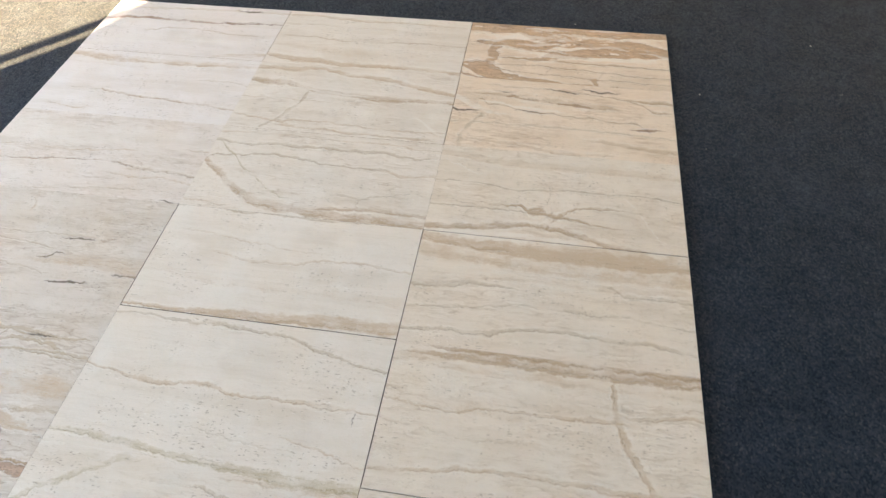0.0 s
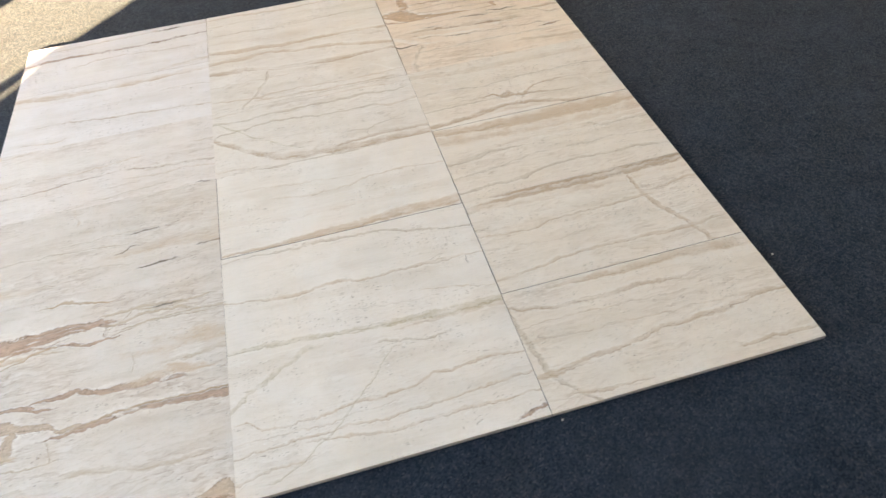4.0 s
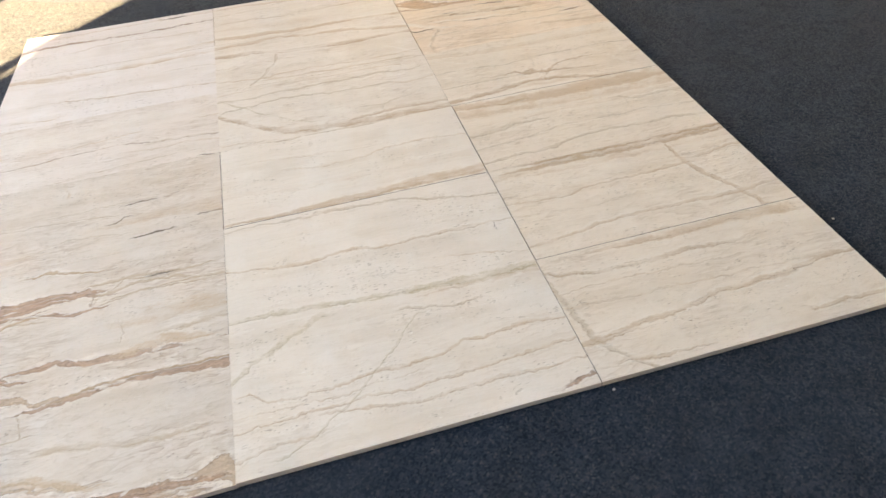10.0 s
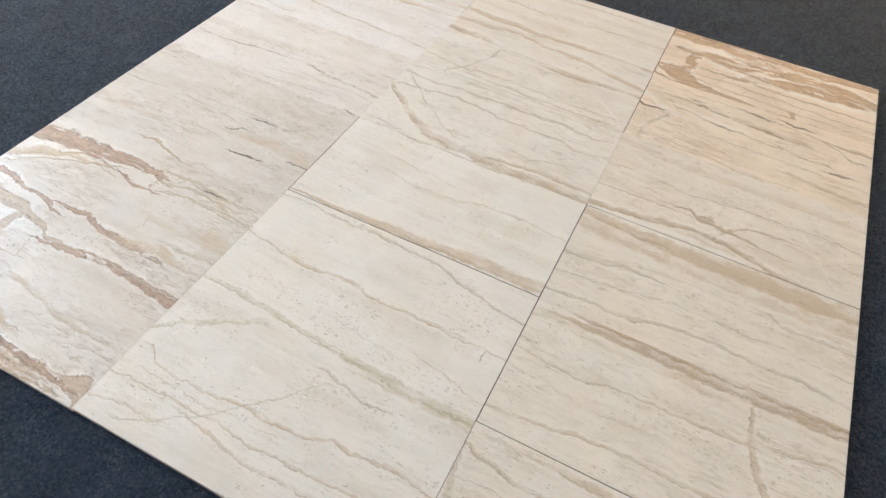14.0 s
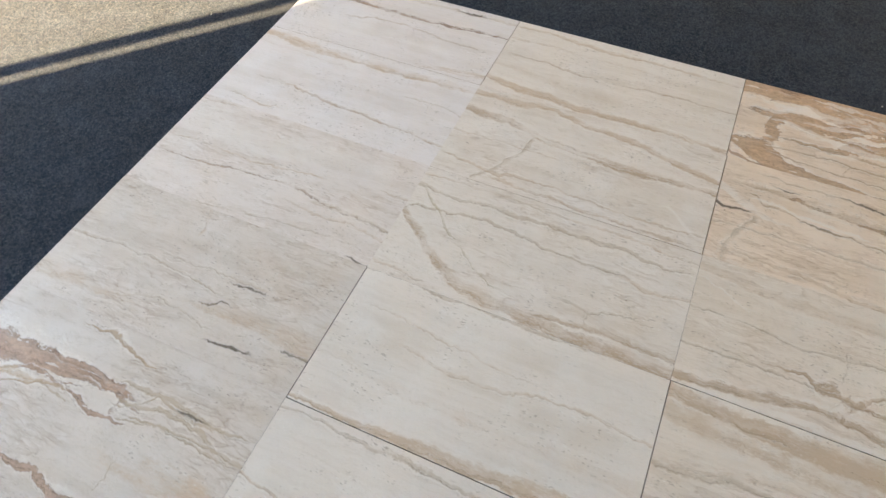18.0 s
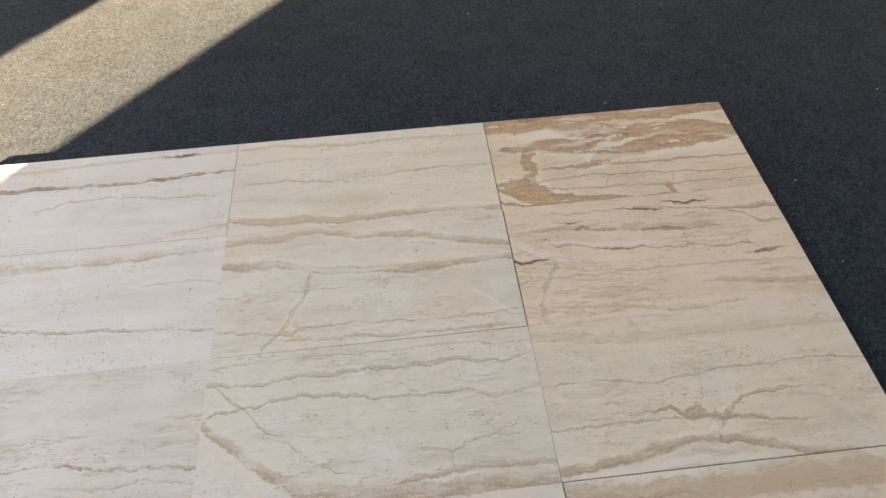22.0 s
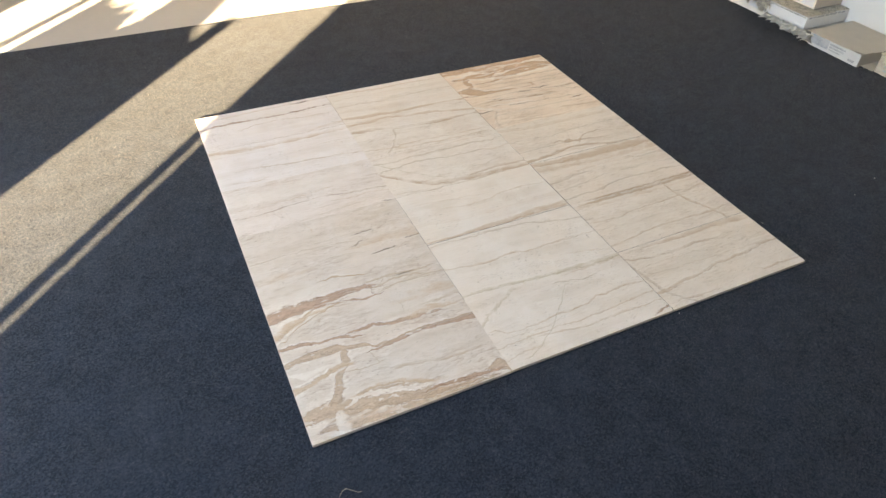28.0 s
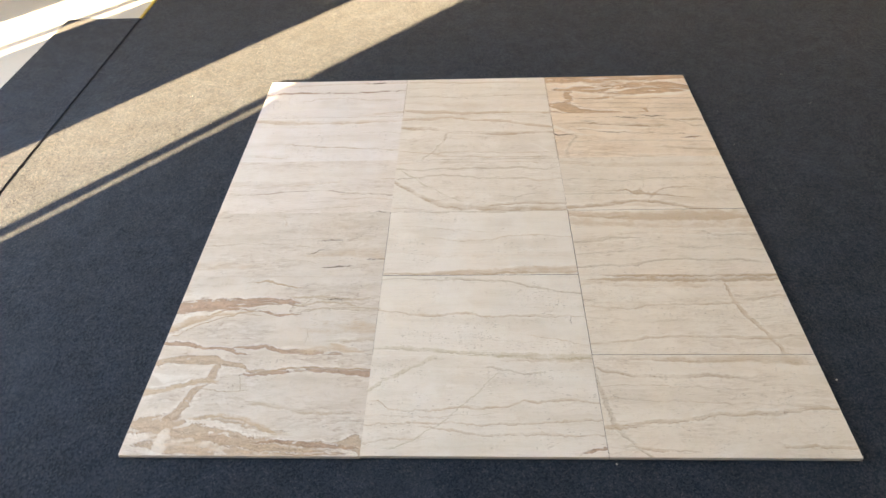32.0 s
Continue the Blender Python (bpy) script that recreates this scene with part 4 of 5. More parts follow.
vein(2, 1, 'tan', 0.6, 0.368, 0, (0.007, 0.144, 0.0025), (0.189, 0.119, 0.0025), (0.311, 0.131, 0.002))
vein(2, 1, 'tan', 0.8, 0.322, 0, (0.084, 0.188, 0.017), (0.265, 0.187, 0.023), (0.393, 0.201, 0.0175))
vein(2, 1, 'cream', 0.6, 0.4, 0, (0.089, 0.3, 0.005), (0.14, 0.302, 0.0045))
vein(2, 2, 'tan', 0.5, 0.557, 0, (-0.002, 0.262, 0.028), (0.3, 0.25, 0.036), (0.61, 0.25, 0.036))
vein(2, 2, 'tan', 0.4, 0.966, 0, (-0.001, 0.299, 0.016), (0.09, 0.288, 0.0176), (0.175, 0.282, 0.0198), (0.291, 0.282, 0.0264), (0.407, 0.282, 0.0314), (0.525, 0.282, 0.0275), (0.601, 0.283, 0.0204))
vein(2, 2, 'brown', 0.5, 0.46, 0, (0.007, 0.301, 0.006), (0.061, 0.28, 0.008), (0.132, 0.277, 0.006), (0.204, 0.28, 0.006))
vein(2, 2, 'grey', 0.5, 0.782, 0, (0, 0.155, 0.0055), (0.06, 0.158, 0.007), (0.101, 0.166, 0.009), (0.137, 0.175, 0.0075), (0.211, 0.171, 0.0035))
vein(2, 2, 'grey', 0.5, 0.736, 0, (0.012, 0.038, 0.005), (0.11, 0.048, 0.005), (0.188, 0.048, 0.0065), (0.258, 0.069, 0.005), (0.352, 0.073, 0.005), (0.458, 0.066, 0.0065), (0.514, 0.07, 0.007), (0.619, 0.057, 0.005))
vein(2, 2, 'grey', 0.5, 0.552, 0, (0.002, 0.097, 0.0025), (0.119, 0.106, 0.0035), (0.258, 0.13, 0.0035), (0.366, 0.125, 0.003), (0.477, 0.128, 0.0035), (0.592, 0.116, 0.0025))
vein(2, 2, 'grey', 0.4, 0.69, 0, (0.437, 0.205, 0.0035), (0.466, 0.181, 0.006), (0.524, 0.186, 0.0055), (0.608, 0.179, 0.004))
vein(2, 2, 'tan', 0.6, 0.368, 0, (0.047, 0.167, 0.007), (0.218, 0.204, 0.0115), (0.413, 0.196, 0.0115), (0.59, 0.209, 0.0115))
vein(2, 3, 'brown', 0.6, 0.98, 0, (0, 0.023, 0.0084), (0.053, 0.026, 0.0102), (0.113, 0.034, 0.0102), (0.165, 0.043, 0.0108), (0.208, 0.053, 0.0108), (0.243, 0.056, 0.0084), (0.306, 0.051, 0.0084), (0.352, 0.042, 0.009), (0.406, 0.027, 0.0078), (0.448, 0.013, 0.009), (0.534, 0.006, 0.0048))
vein(2, 3, 'grey', 0.5, 0.782, 0, (-0.004, 0.097, 0.003), (0.071, 0.097, 0.002), (0.131, 0.098, 0.003), (0.192, 0.099, 0.003), (0.231, 0.095, 0.002))
vein(2, 3, 'brown', 0.5, 1.01, 0, (0.225, 0.114, 0.0036), (0.242, 0.101, 0.0072), (0.258, 0.103, 0.0144), (0.274, 0.106, 0.0168), (0.285, 0.097, 0.0096), (0.291, 0.089, 0.0036))
vein(2, 3, 'brown', 0.6, 0.92, 1, (0.270, 0.064, 0.003), (0.281, 0.075, 0.003), (0.293, 0.089, 0.003), (0.301, 0.102, 0.002))
vein(2, 3, 'brown', 0.6, 0.92, 1, (0.295, 0.055, 0.005), (0.301, 0.070, 0.004), (0.310, 0.084, 0.005), (0.322, 0.096, 0.007))
vein(2, 3, 'tan', 0.4, 1.01, 0, (0.314, 0.096, 0.006), (0.327, 0.099, 0.0084), (0.339, 0.109, 0.0036), (0.363, 0.123, 0.0036), (0.399, 0.130, 0.0036), (0.457, 0.131, 0.0036))
vein(2, 3, 'brown', 0.4, 0.911, 0, (0.321, 0.094, 0.0084), (0.335, 0.087, 0.0036), (0.362, 0.084, 0.0036), (0.396, 0.076, 0.0036), (0.432, 0.073, 0.0024))
vein(2, 3, 'cream', 0.3, 0.9, 0, (0.274, 0.066, 0.006), (0.289, 0.075, 0.012), (0.297, 0.068, 0.006))
vein(2, 3, 'grey', 0.7, 0.644, 1, (0.289, 0.133, 0.0016), (0.292, 0.156, 0.0016), (0.295, 0.19, 0.0012))
vein(2, 3, 'grey', 0.5, 0.736, 0, (-0.008, 0.179, 0.0025), (0.05, 0.184, 0.002), (0.134, 0.183, 0.002), (0.203, 0.168, 0.0035), (0.258, 0.173, 0.0035), (0.346, 0.184, 0.0035), (0.432, 0.183, 0.003), (0.499, 0.187, 0.002), (0.602, 0.177, 0.002))
vein(2, 3, 'cream', 0.9, 0.4, 0, (0.464, 0.182, 0.0035), (0.507, 0.136, 0.003), (0.531, 0.078, 0.003), (0.559, 0.033, 0.003))
vein(2, 3, 'cream', 0.4, 0.8, 0, (0.01, 0.005, 0.0055), (0.108, 0.015, 0.0065), (0.207, 0.021, 0.0075), (0.332, 0.016, 0.0055))
vein(2, 3, 'cream', 0.3, 0.5, 0, (0.028, 0.257, 0.0035), (0.109, 0.212, 0.0035))
vein(2, 3, 'tan', 0.5, 0.405, 0, (-0.004, 0.286, 0.012), (0.177, 0.264, 0.015), (0.602, 0.264, 0.0174))
vein(2, 4, 'dark', 0.3, 0.9, 0, (0, 0.167, 0.003), (0.022, 0.158, 0.003), (0.06, 0.166, 0.002))
vein(2, 4, 'grey', 0.8, 0.782, 1, (0.043, 0.006, 0.0082), (0.043, 0.054, 0.0078), (0.063, 0.107, 0.007), (0.092, 0.15, 0.0055))
vein(2, 4, 'brown', 0.5, 0.708, 0, (0.001, 0.008, 0.0066), (0.099, 0.001, 0.009), (0.187, -0.006, 0.009), (0.275, -0.012, 0.0102), (0.344, -0.009, 0.0078))
vein(2, 4, 'tan', 1.1, 0.304, 0, (0.208, 0.068, 0.0258), (0.38, 0.061, 0.0354), (0.5, 0.067, 0.042), (0.629, 0.037, 0.0414))
vein(2, 4, 'tan', 0.7, 0.708, 0, (0.42, 0.074, 0.0078), (0.554, 0.054, 0.0096), (0.624, 0.052, 0.0078))
vein(2, 4, 'tan', 0.6, 0.607, 0, (0.064, 0.044, 0.0048), (0.198, 0.035, 0.0048), (0.304, 0.009, 0.0066), (0.423, 0.021, 0.0048))
vein(2, 4, 'grey', 0.6, 0.552, 0, (0.014, 0.113, 0.003), (0.162, 0.116, 0.003), (0.34, 0.116, 0.004), (0.601, 0.106, 0.003))
vein(2, 4, 'dark', 0.3, 0.9, 0, (0.375, 0.29, 0.001), (0.404, 0.285, 0.002), (0.442, 0.286, 0.001))
vein(2, 4, 'dark', 0.3, 0.8, 0, (0.272, 0.284, 0.0015), (0.307, 0.274, 0.002), (0.339, 0.272, 0.001))
vein(2, 4, 'dark', 0.3, 0.9, 0, (0.197, 0.18, 0.001), (0.231, 0.173, 0.0025), (0.267, 0.174, 0.001))
vein(2, 4, 'dark', 0.3, 0.7, 0, (0.137, 0.256, 0.0015), (0.157, 0.255, 0.001))
vein(2, 4, 'brown', 0.5, 0.911, 0, (0.5, 0.26, 0.003), (0.543, 0.258, 0.0084), (0.58, 0.259, 0.0084), (0.61, 0.254, 0.0066))
vein(2, 4, 'brown', 0.4, 0.81, 0, (0.358, 0.278, 0.0018), (0.399, 0.271, 0.003), (0.47, 0.262, 0.003), (0.514, 0.25, 0.003), (0.533, 0.235, 0.0036), (0.55, 0.217, 0.0048), (0.589, 0.208, 0.0048))
vein(2, 4, 'tan', 0.9, 0.81, 0, (0.09, 0.244, 0.0072), (0.171, 0.241, 0.012), (0.288, 0.23, 0.0138), (0.374, 0.216, 0.0132), (0.443, 0.215, 0.006))
vein(2, 4, 'rusttan', 0.8, 0.4, 0, (0.17, 0.238, 0.0065), (0.287, 0.224, 0.0065), (0.379, 0.211, 0.006))
vein(2, 4, 'brown', 0.8, 0.828, 1, (0.379, 0.178, 0.0012), (0.397, 0.194, 0.0023), (0.419, 0.202, 0.0016), (0.443, 0.22, 0.002))
vein(2, 4, 'brown', 0.6, 0.81, 0, (0.081, 0.216, 0.003), (0.101, 0.193, 0.0036), (0.13, 0.194, 0.0036), (0.16, 0.195, 0.0024), (0.186, 0.184, 0.0024), (0.224, 0.172, 0.003), (0.272, 0.176, 0.0036), (0.328, 0.166, 0.0036), (0.376, 0.168, 0.003), (0.414, 0.158, 0.0024), (0.455, 0.157, 0.0024), (0.502, 0.158, 0.0024), (0.552, 0.135, 0.0018))
vein(2, 4, 'cream', 0.5, 0.8, 0, (0.097, 0.205, 0.003), (0.138, 0.203, 0.0045), (0.177, 0.195, 0.0025), (0.252, 0.187, 0.0045), (0.298, 0.183, 0.003))
vein(2, 4, 'tan', 0.5, 0.708, 0, (0.103, 0.29, 0.003), (0.122, 0.293, 0.0024), (0.138, 0.281, 0.003), (0.193, 0.284, 0.003), (0.266, 0.281, 0.0024))
vein(2, 4, 'rust', 0.4, 1.1, 0, (0.517, 0.132, 0.0035), (0.538, 0.136, 0.0065), (0.554, 0.138, 0.0035))
vein(2, 4, 'cream', 0.5, 0.6, 0, (0.017, 0.218, 0.0105), (0.059, 0.191, 0.0145), (0.111, 0.162, 0.0115))
vein(2, 5, 'rusttan', 0.45, 1.3, 0, (0.014, 0.291, 0.0325), (0.083, 0.292, 0.04), (0.152, 0.29, 0.0325), (0.185, 0.28, 0.0438), (0.261, 0.255, 0.0569), (0.326, 0.241, 0.0356), (0.445, 0.225, 0.035), (0.545, 0.216, 0.03), (0.612, 0.195, 0.0206))
vein(2, 5, 'rusttan', 0.45, 1.23, 0, (0.209, 0.298, 0.015), (0.29, 0.287, 0.0331), (0.367, 0.287, 0.0256), (0.465, 0.287, 0.0219), (0.535, 0.288, 0.0187), (0.611, 0.29, 0.0131))
vein(2, 5, 'rusttan', 0.45, 1.23, 0, (0.131, 0.2, 0.0206), (0.186, 0.195, 0.0306), (0.247, 0.197, 0.0225), (0.274, 0.21, 0.015))
vein(2, 5, 'rusttan', 0.45, 1.3, 0, (0.289, 0.167, 0.00625), (0.361, 0.172, 0.02), (0.43, 0.177, 0.0219), (0.498, 0.18, 0.0219), (0.562, 0.18, 0.0156))
vein(2, 5, 'rusttan', 0.45, 1.23, 0, (0.202, 0.121, 0.00438), (0.229, 0.124, 0.0119), (0.264, 0.144, 0.0213), (0.283, 0.149, 0.0131))
vein(2, 5, 'brown', 0.4, 0.911, 0, (0.103, 0.124, 0.0018), (0.151, 0.122, 0.0036), (0.189, 0.12, 0.003), (0.229, 0.123, 0.003))
vein(2, 5, 'brown', 0.4, 1.01, 0, (0.291, 0.122, 0.0036), (0.377, 0.116, 0.0036), (0.463, 0.118, 0.0042), (0.542, 0.117, 0.0036), (0.601, 0.115, 0.0024))
vein(2, 5, 'rusttan', 0.85, 1.3, 1, (0.064, 0.039, 0.0293), (0.082, 0.075, 0.0156), (0.089, 0.119, 0.0131), (0.087, 0.156, 0.0166), (0.103, 0.196, 0.0166))
vein(2, 5, 'rusttan', 0.45, 1.3, 0, (0.008, 0.075, 0.0125), (0.044, 0.065, 0.0338), (0.073, 0.055, 0.0419), (0.096, 0.041, 0.0356), (0.13, 0.025, 0.0238), (0.19, 0.015, 0.0131), (0.252, 0.013, 0.0106), (0.338, 0.008, 0.00438))
vein(2, 5, 'rust', 0.4, 0.9, 0, (0.009, 0.027, 0.004), (0.036, 0.019, 0.004), (0.059, 0.012, 0.003))
vein(2, 5, 'brown', 0.4, 0.911, 0, (0.176, 0.011, 0.0018), (0.206, 0.005, 0.003))
vein(2, 5, 'cream', 0.5, 1, 0, (0.089, 0.208, 0.006), (0.119, 0.228, 0.0155), (0.15, 0.246, 0.0235), (0.204, 0.242, 0.008))
vein(2, 5, 'cream', 0.5, 1, 0, (0.299, 0.267, 0.005), (0.353, 0.262, 0.01), (0.414, 0.26, 0.007), (0.46, 0.252, 0.003))
vein(2, 5, 'cream', 0.5, 0.9, 0, (0.211, 0.289, 0.005), (0.255, 0.286, 0.0105), (0.273, 0.287, 0.005))
vein(2, 5, 'cream', 0.5, 0.9, 0, (0.207, 0.199, 0.0075), (0.232, 0.204, 0.0135), (0.253, 0.208, 0.0055))
vein(2, 5, 'cream', 0.5, 0.9, 0, (0.566, 0.189, 0.004), (0.592, 0.178, 0.0095), (0.607, 0.172, 0.0055))
vein(2, 5, 'cream', 0.5, 0.9, 0, (0.391, 0.299, 0.004), (0.427, 0.3, 0.006), (0.455, 0.301, 0.003))
vein(2, 5, 'cream', 0.5, 0.7, 0, (0.131, 0.183, 0.0055), (0.236, 0.15, 0.0125), (0.351, 0.14, 0.009), (0.555, 0.151, 0.013))
vein(2, 5, 'brown', 0.5, 0.81, 0, (0.087, 0.079, 0.0024), (0.144, 0.089, 0.003), (0.221, 0.092, 0.0024), (0.297, 0.087, 0.003), (0.399, 0.081, 0.003), (0.492, 0.071, 0.003), (0.603, 0.07, 0.0018))
vein(2, 5, 'brown', 0.5, 0.81, 0, (0.097, 0.065, 0.0024), (0.211, 0.049, 0.0018), (0.299, 0.048, 0.0018), (0.398, 0.039, 0.003), (0.45, 0.041, 0.0018), (0.545, 0.04, 0.0018), (0.602, 0.036, 0.0018))
vein(2, 5, 'brown', 0.4, 0.708, 0, (0.409, 0.006, 0.0024), (0.47, 0.01, 0.0024), (0.511, 0.01, 0.0024))
vein(2, 5, 'tan', 0.8, 0.828, 1, (0.406, 0.049, 0.002), (0.421, 0.078, 0.0023))
vein(2, 5, 'rusttan', 0.85, 1.17, 1, (0.4, 0.011, 0.00687), (0.395, 0.039, 0.00875))
vein(2, 5, 'tan', 0.8, 0.736, 1, (0.254, 0.055, 0.0016), (0.266, 0.085, 0.0016))


# ---- materials of the room ----
def carpet_material(name, dark, light):
    """Needle-felt carpet: dark fibres with lighter flecks, matted and dusty in places."""
    m, t, b = material(name, 1.0, 0.0, 0.08)
    p = coords(t)
    fibre = noise_of(t, p, 420, 3, 0.8)
    tuft = noise_of(t, p, 150, 4, 0.8)
    worn = noise_of(t, p, 2.2, 4, 0.55)
    mat = noise_of(t, stretched(t, p, 14, 40), 1.0, 4, 0.6)
    cell = t.nodes.new("ShaderNodeTexVoronoi")
    put(cell.inputs["Vector"], vmaths(t, "ADD", p, vmaths(t, "MULTIPLY", noise_of(t, p, 300, 2, 0.5, True), (0.006, 0.006, 0.006))))
    cell.inputs["Scale"].default_value = 270
    lot = t.nodes.new("ShaderNodeSeparateColor")
    put(lot.inputs[0], cell.outputs["Color"])
    c = mixed(t, ranged(t, lot.outputs[0], 0.0, 1.0), dark, light)
    c = mixed(t, ranged(t, lot.outputs[1], 0.86, 0.96, 0, 0.6), c, (light[1] * 1.75, light[1] * 1.95, light[1] * 2.3))
    c = mixed(t, ranged(t, tuft, 0.52, 0.68, 0, 0.6), c, tuple(x * 1.2 for x in light))
    c = mixed(t, ranged(t, tuft, 0.46, 0.34, 0, 0.7), c, tuple(x * 0.6 for x in dark))
    c = mixed(t, ranged(t, worn, 0.45, 0.75, 0, 0.3), c, tuple(x * 1.2 for x in light))
    c = mixed(t, ranged(t, mat, 0.55, 0.8, 0, 0.3), c, tuple(x * 0.7 for x in dark))
    dust = ranged(t, noise_of(t, p, 11, 5, 0.7), 0.32, 0.68, 0.84, 1.16)
    c = mixed(t, 1.0, c, dust, "MULTIPLY")
    put(b.inputs["Base Color"], c)
    put(b.inputs["Sheen Weight"], ranged(t, lot.outputs[0], 0.0, 1.0, 0.05, 0.16))
    b.inputs["Sheen Tint"].default_value = (1.0, 0.96, 0.86, 1.0)
    b.inputs["Sheen Roughness"].default_value = 0.5
    h = maths(t, "ADD", maths(t, "MULTIPLY", fibre, 0.3), maths(t, "ADD", maths(t, "MULTIPLY", lot.outputs[0], 0.12), maths(t, "MULTIPLY", tuft, 0.5)))
    bumped(t, b, h, 0.6, 0.005)
    return m


CARPET = carpet_material("charcoal_carpet", (0.0124, 0.0178, 0.0275), (0.0275, 0.0360, 0.0525))
CARPET_SIDE = carpet_material("charcoal_carpet_offcut", (0.0150, 0.0210, 0.033), (0.0250, 0.033, 0.050))


def faded_print(name, ink, paper):
    """Small worn print on paper: broken dark specks in rows."""
    m, t, b = material(name, 0.8)
    p = coords(t)
    speck = noise_of(t, stretched(t, p, 140, 140, 300), 1.0, 3, 0.6)
    worn = noise_of(t, p, 24, 3, 0.6)
    fac = maths(t, "MULTIPLY", ranged(t, speck, 0.42, 0.56), ranged(t, worn, 0.36, 0.60, 0.1, 0.8))
    put(b.inputs["Base Color"], mixed(t, fac, paper, ink))
    return m


WALL = plain("white_wall_paint", (0.80, 0.80, 0.79), 0.7, grain=0.03, scale=12, bump=0.05)
CEILING = plain("bounce_ceiling_grey", (0.56, 0.56, 0.56), 0.8, grain=0.03, scale=12)
PALE = plain("pale_polished_floor", (0.56, 0.53, 0.49), 0.28, grain=0.10, scale=10)
WALL_GREY = plain("bounce_wall_grey", (0.32, 0.31, 0.30), 0.7, grain=0.05, scale=12, bump=0.05)
FRAME = plain("grey_aluminium", (0.45, 0.45, 0.46), 0.4, 0.6, grain=0.04)
YELLOW = plain("yellow_edging", (0.55, 0.38, 0.06), 0.6, grain=0.15, scale=60)
SEAM = plain("dark_seam", (0.006, 0.006, 0.007), 0.95)
KRAFT = plain("kraft_cardboard", (0.91, 0.835, 0.725), 0.85, grain=0.14, scale=30, bump=0.1)
WHITEBOARD = plain("white_carton", (0.68, 0.665, 0.64), 0.7, grain=0.10, scale=30)
INK = faded_print("grey_ink", (0.22, 0.23, 0.25), (0.58, 0.57, 0.55))
DARKINK = faded_print("black_ink", (0.06, 0.06, 0.065), (0.62, 0.60, 0.55))
BLUEINK = faded_print("blue_grey_ink", (0.26, 0.28, 0.32), (0.54, 0.54, 0.54))
BROWN_BOARD = faded_print("brown_printed_board", (0.40, 0.30, 0.21), (0.66, 0.58, 0.47))
# darker copy of the kraft for carton ends, their shade put into its colour
KRAFT_DARK = plain("shaded_cardboard", (0.58, 0.50, 0.42), 0.85, grain=0.16, scale=30, bump=0.1)
PLASTER = plain("dusty_paper", (0.86, 0.83, 0.76), 0.85, grain=0.25, scale=60, bump=0.4)
WHITE_SHEET = plain("white_sheet", (0.80, 0.80, 0.80), 0.7, grain=0.05, scale=30)
GREY_BOARD = faded_print("grey_printed_board", (0.34, 0.33, 0.31), (0.82, 0.79, 0.73))
PALE_BOARD = plain("pale_worn_board", (0.84, 0.82, 0.78), 0.8, grain=0.14, scale=26, bump=0.1)
PEELED = faded_print("peeled_printed_paper", (0.34, 0.31, 0.26), (0.92, 0.87, 0.76))
CRUMB = plain("pale_stone_crumb", (0.42, 0.40, 0.37), 0.8, grain=0.15, scale=200)
STRAW = plain("straw", (0.26, 0.22, 0.17), 0.8, grain=0.1, scale=200)
PAVING = plain("grey_paving", (0.35, 0.34, 0.32), 0.9, grain=0.15, scale=4)


# ---- mesh helpers ----
def mesh_of(name, bm, mat, smooth=False):
    me = bpy.data.meshes.new(name)
    bm.to_mesh(me)
    bm.free()
    for f in me.polygons:
        f.use_smooth = smooth
    if mat:
        me.materials.append(mat)
    return me


def part(name, bm, mat, parent, label="", smooth=False):
    ob = new(name, mesh_of(name, bm, mat, smooth))
    ob.parent = parent
    if label:
        tagged(ob, label)
    return ob


def thing(name, bm, mat, label, category, group="", kind="", at=(0, 0, 0), turn=0.0, smooth=False):
    ob = new(name, mesh_of(name, bm, mat, smooth))
    ob.matrix_world = pose(*at, 0, 0, turn)
    return tagged(ob, label, category, group, kind)


def empty(name, at, label, category, group="", kind="", turn=0.0):
    ob = new(name)
    ob.matrix_world = pose(*at, 0, 0, turn)
    return tagged(ob, label, category, group, kind)


def box(x0, x1, y0, y1, z0, z1, bevel=0.0, bm=None):
    bm = bm or bmesh.new()
    made = bmesh.ops.create_cube(bm, size=1.0)["verts"]
    bmesh.ops.transform(bm, verts=made, matrix=Matrix.Translation(((x0 + x1) / 2, (y0 + y1) / 2, (z0 + z1) / 2)) @ Matrix.Diagonal((x1 - x0, y1 - y0, z1 - z0, 1)))
    if bevel:
        edges = list({e for v in made for e in v.link_edges})
        bmesh.ops.bevel(bm, geom=edges, offset=bevel, segments=2, affect="EDGES", profile=0.6)
    return bm


# ---- setting ----
X0, X1, Y0, Y1, H = -2.60, 3.78, -3.6, 6.2, 3.3
EDGE_Y, SEAM_X, SIDE_X, SIDE_Y = 2.93, -0.885, -1.29, 2.57

thing("floor", box(X0 - 0.2, X1 + 0.2, Y0 - 0.2, Y1 + 0.2, -0.15, -0.008), PALE, "pale polished stone floor running on past the carpet", "floor", kind="structure")


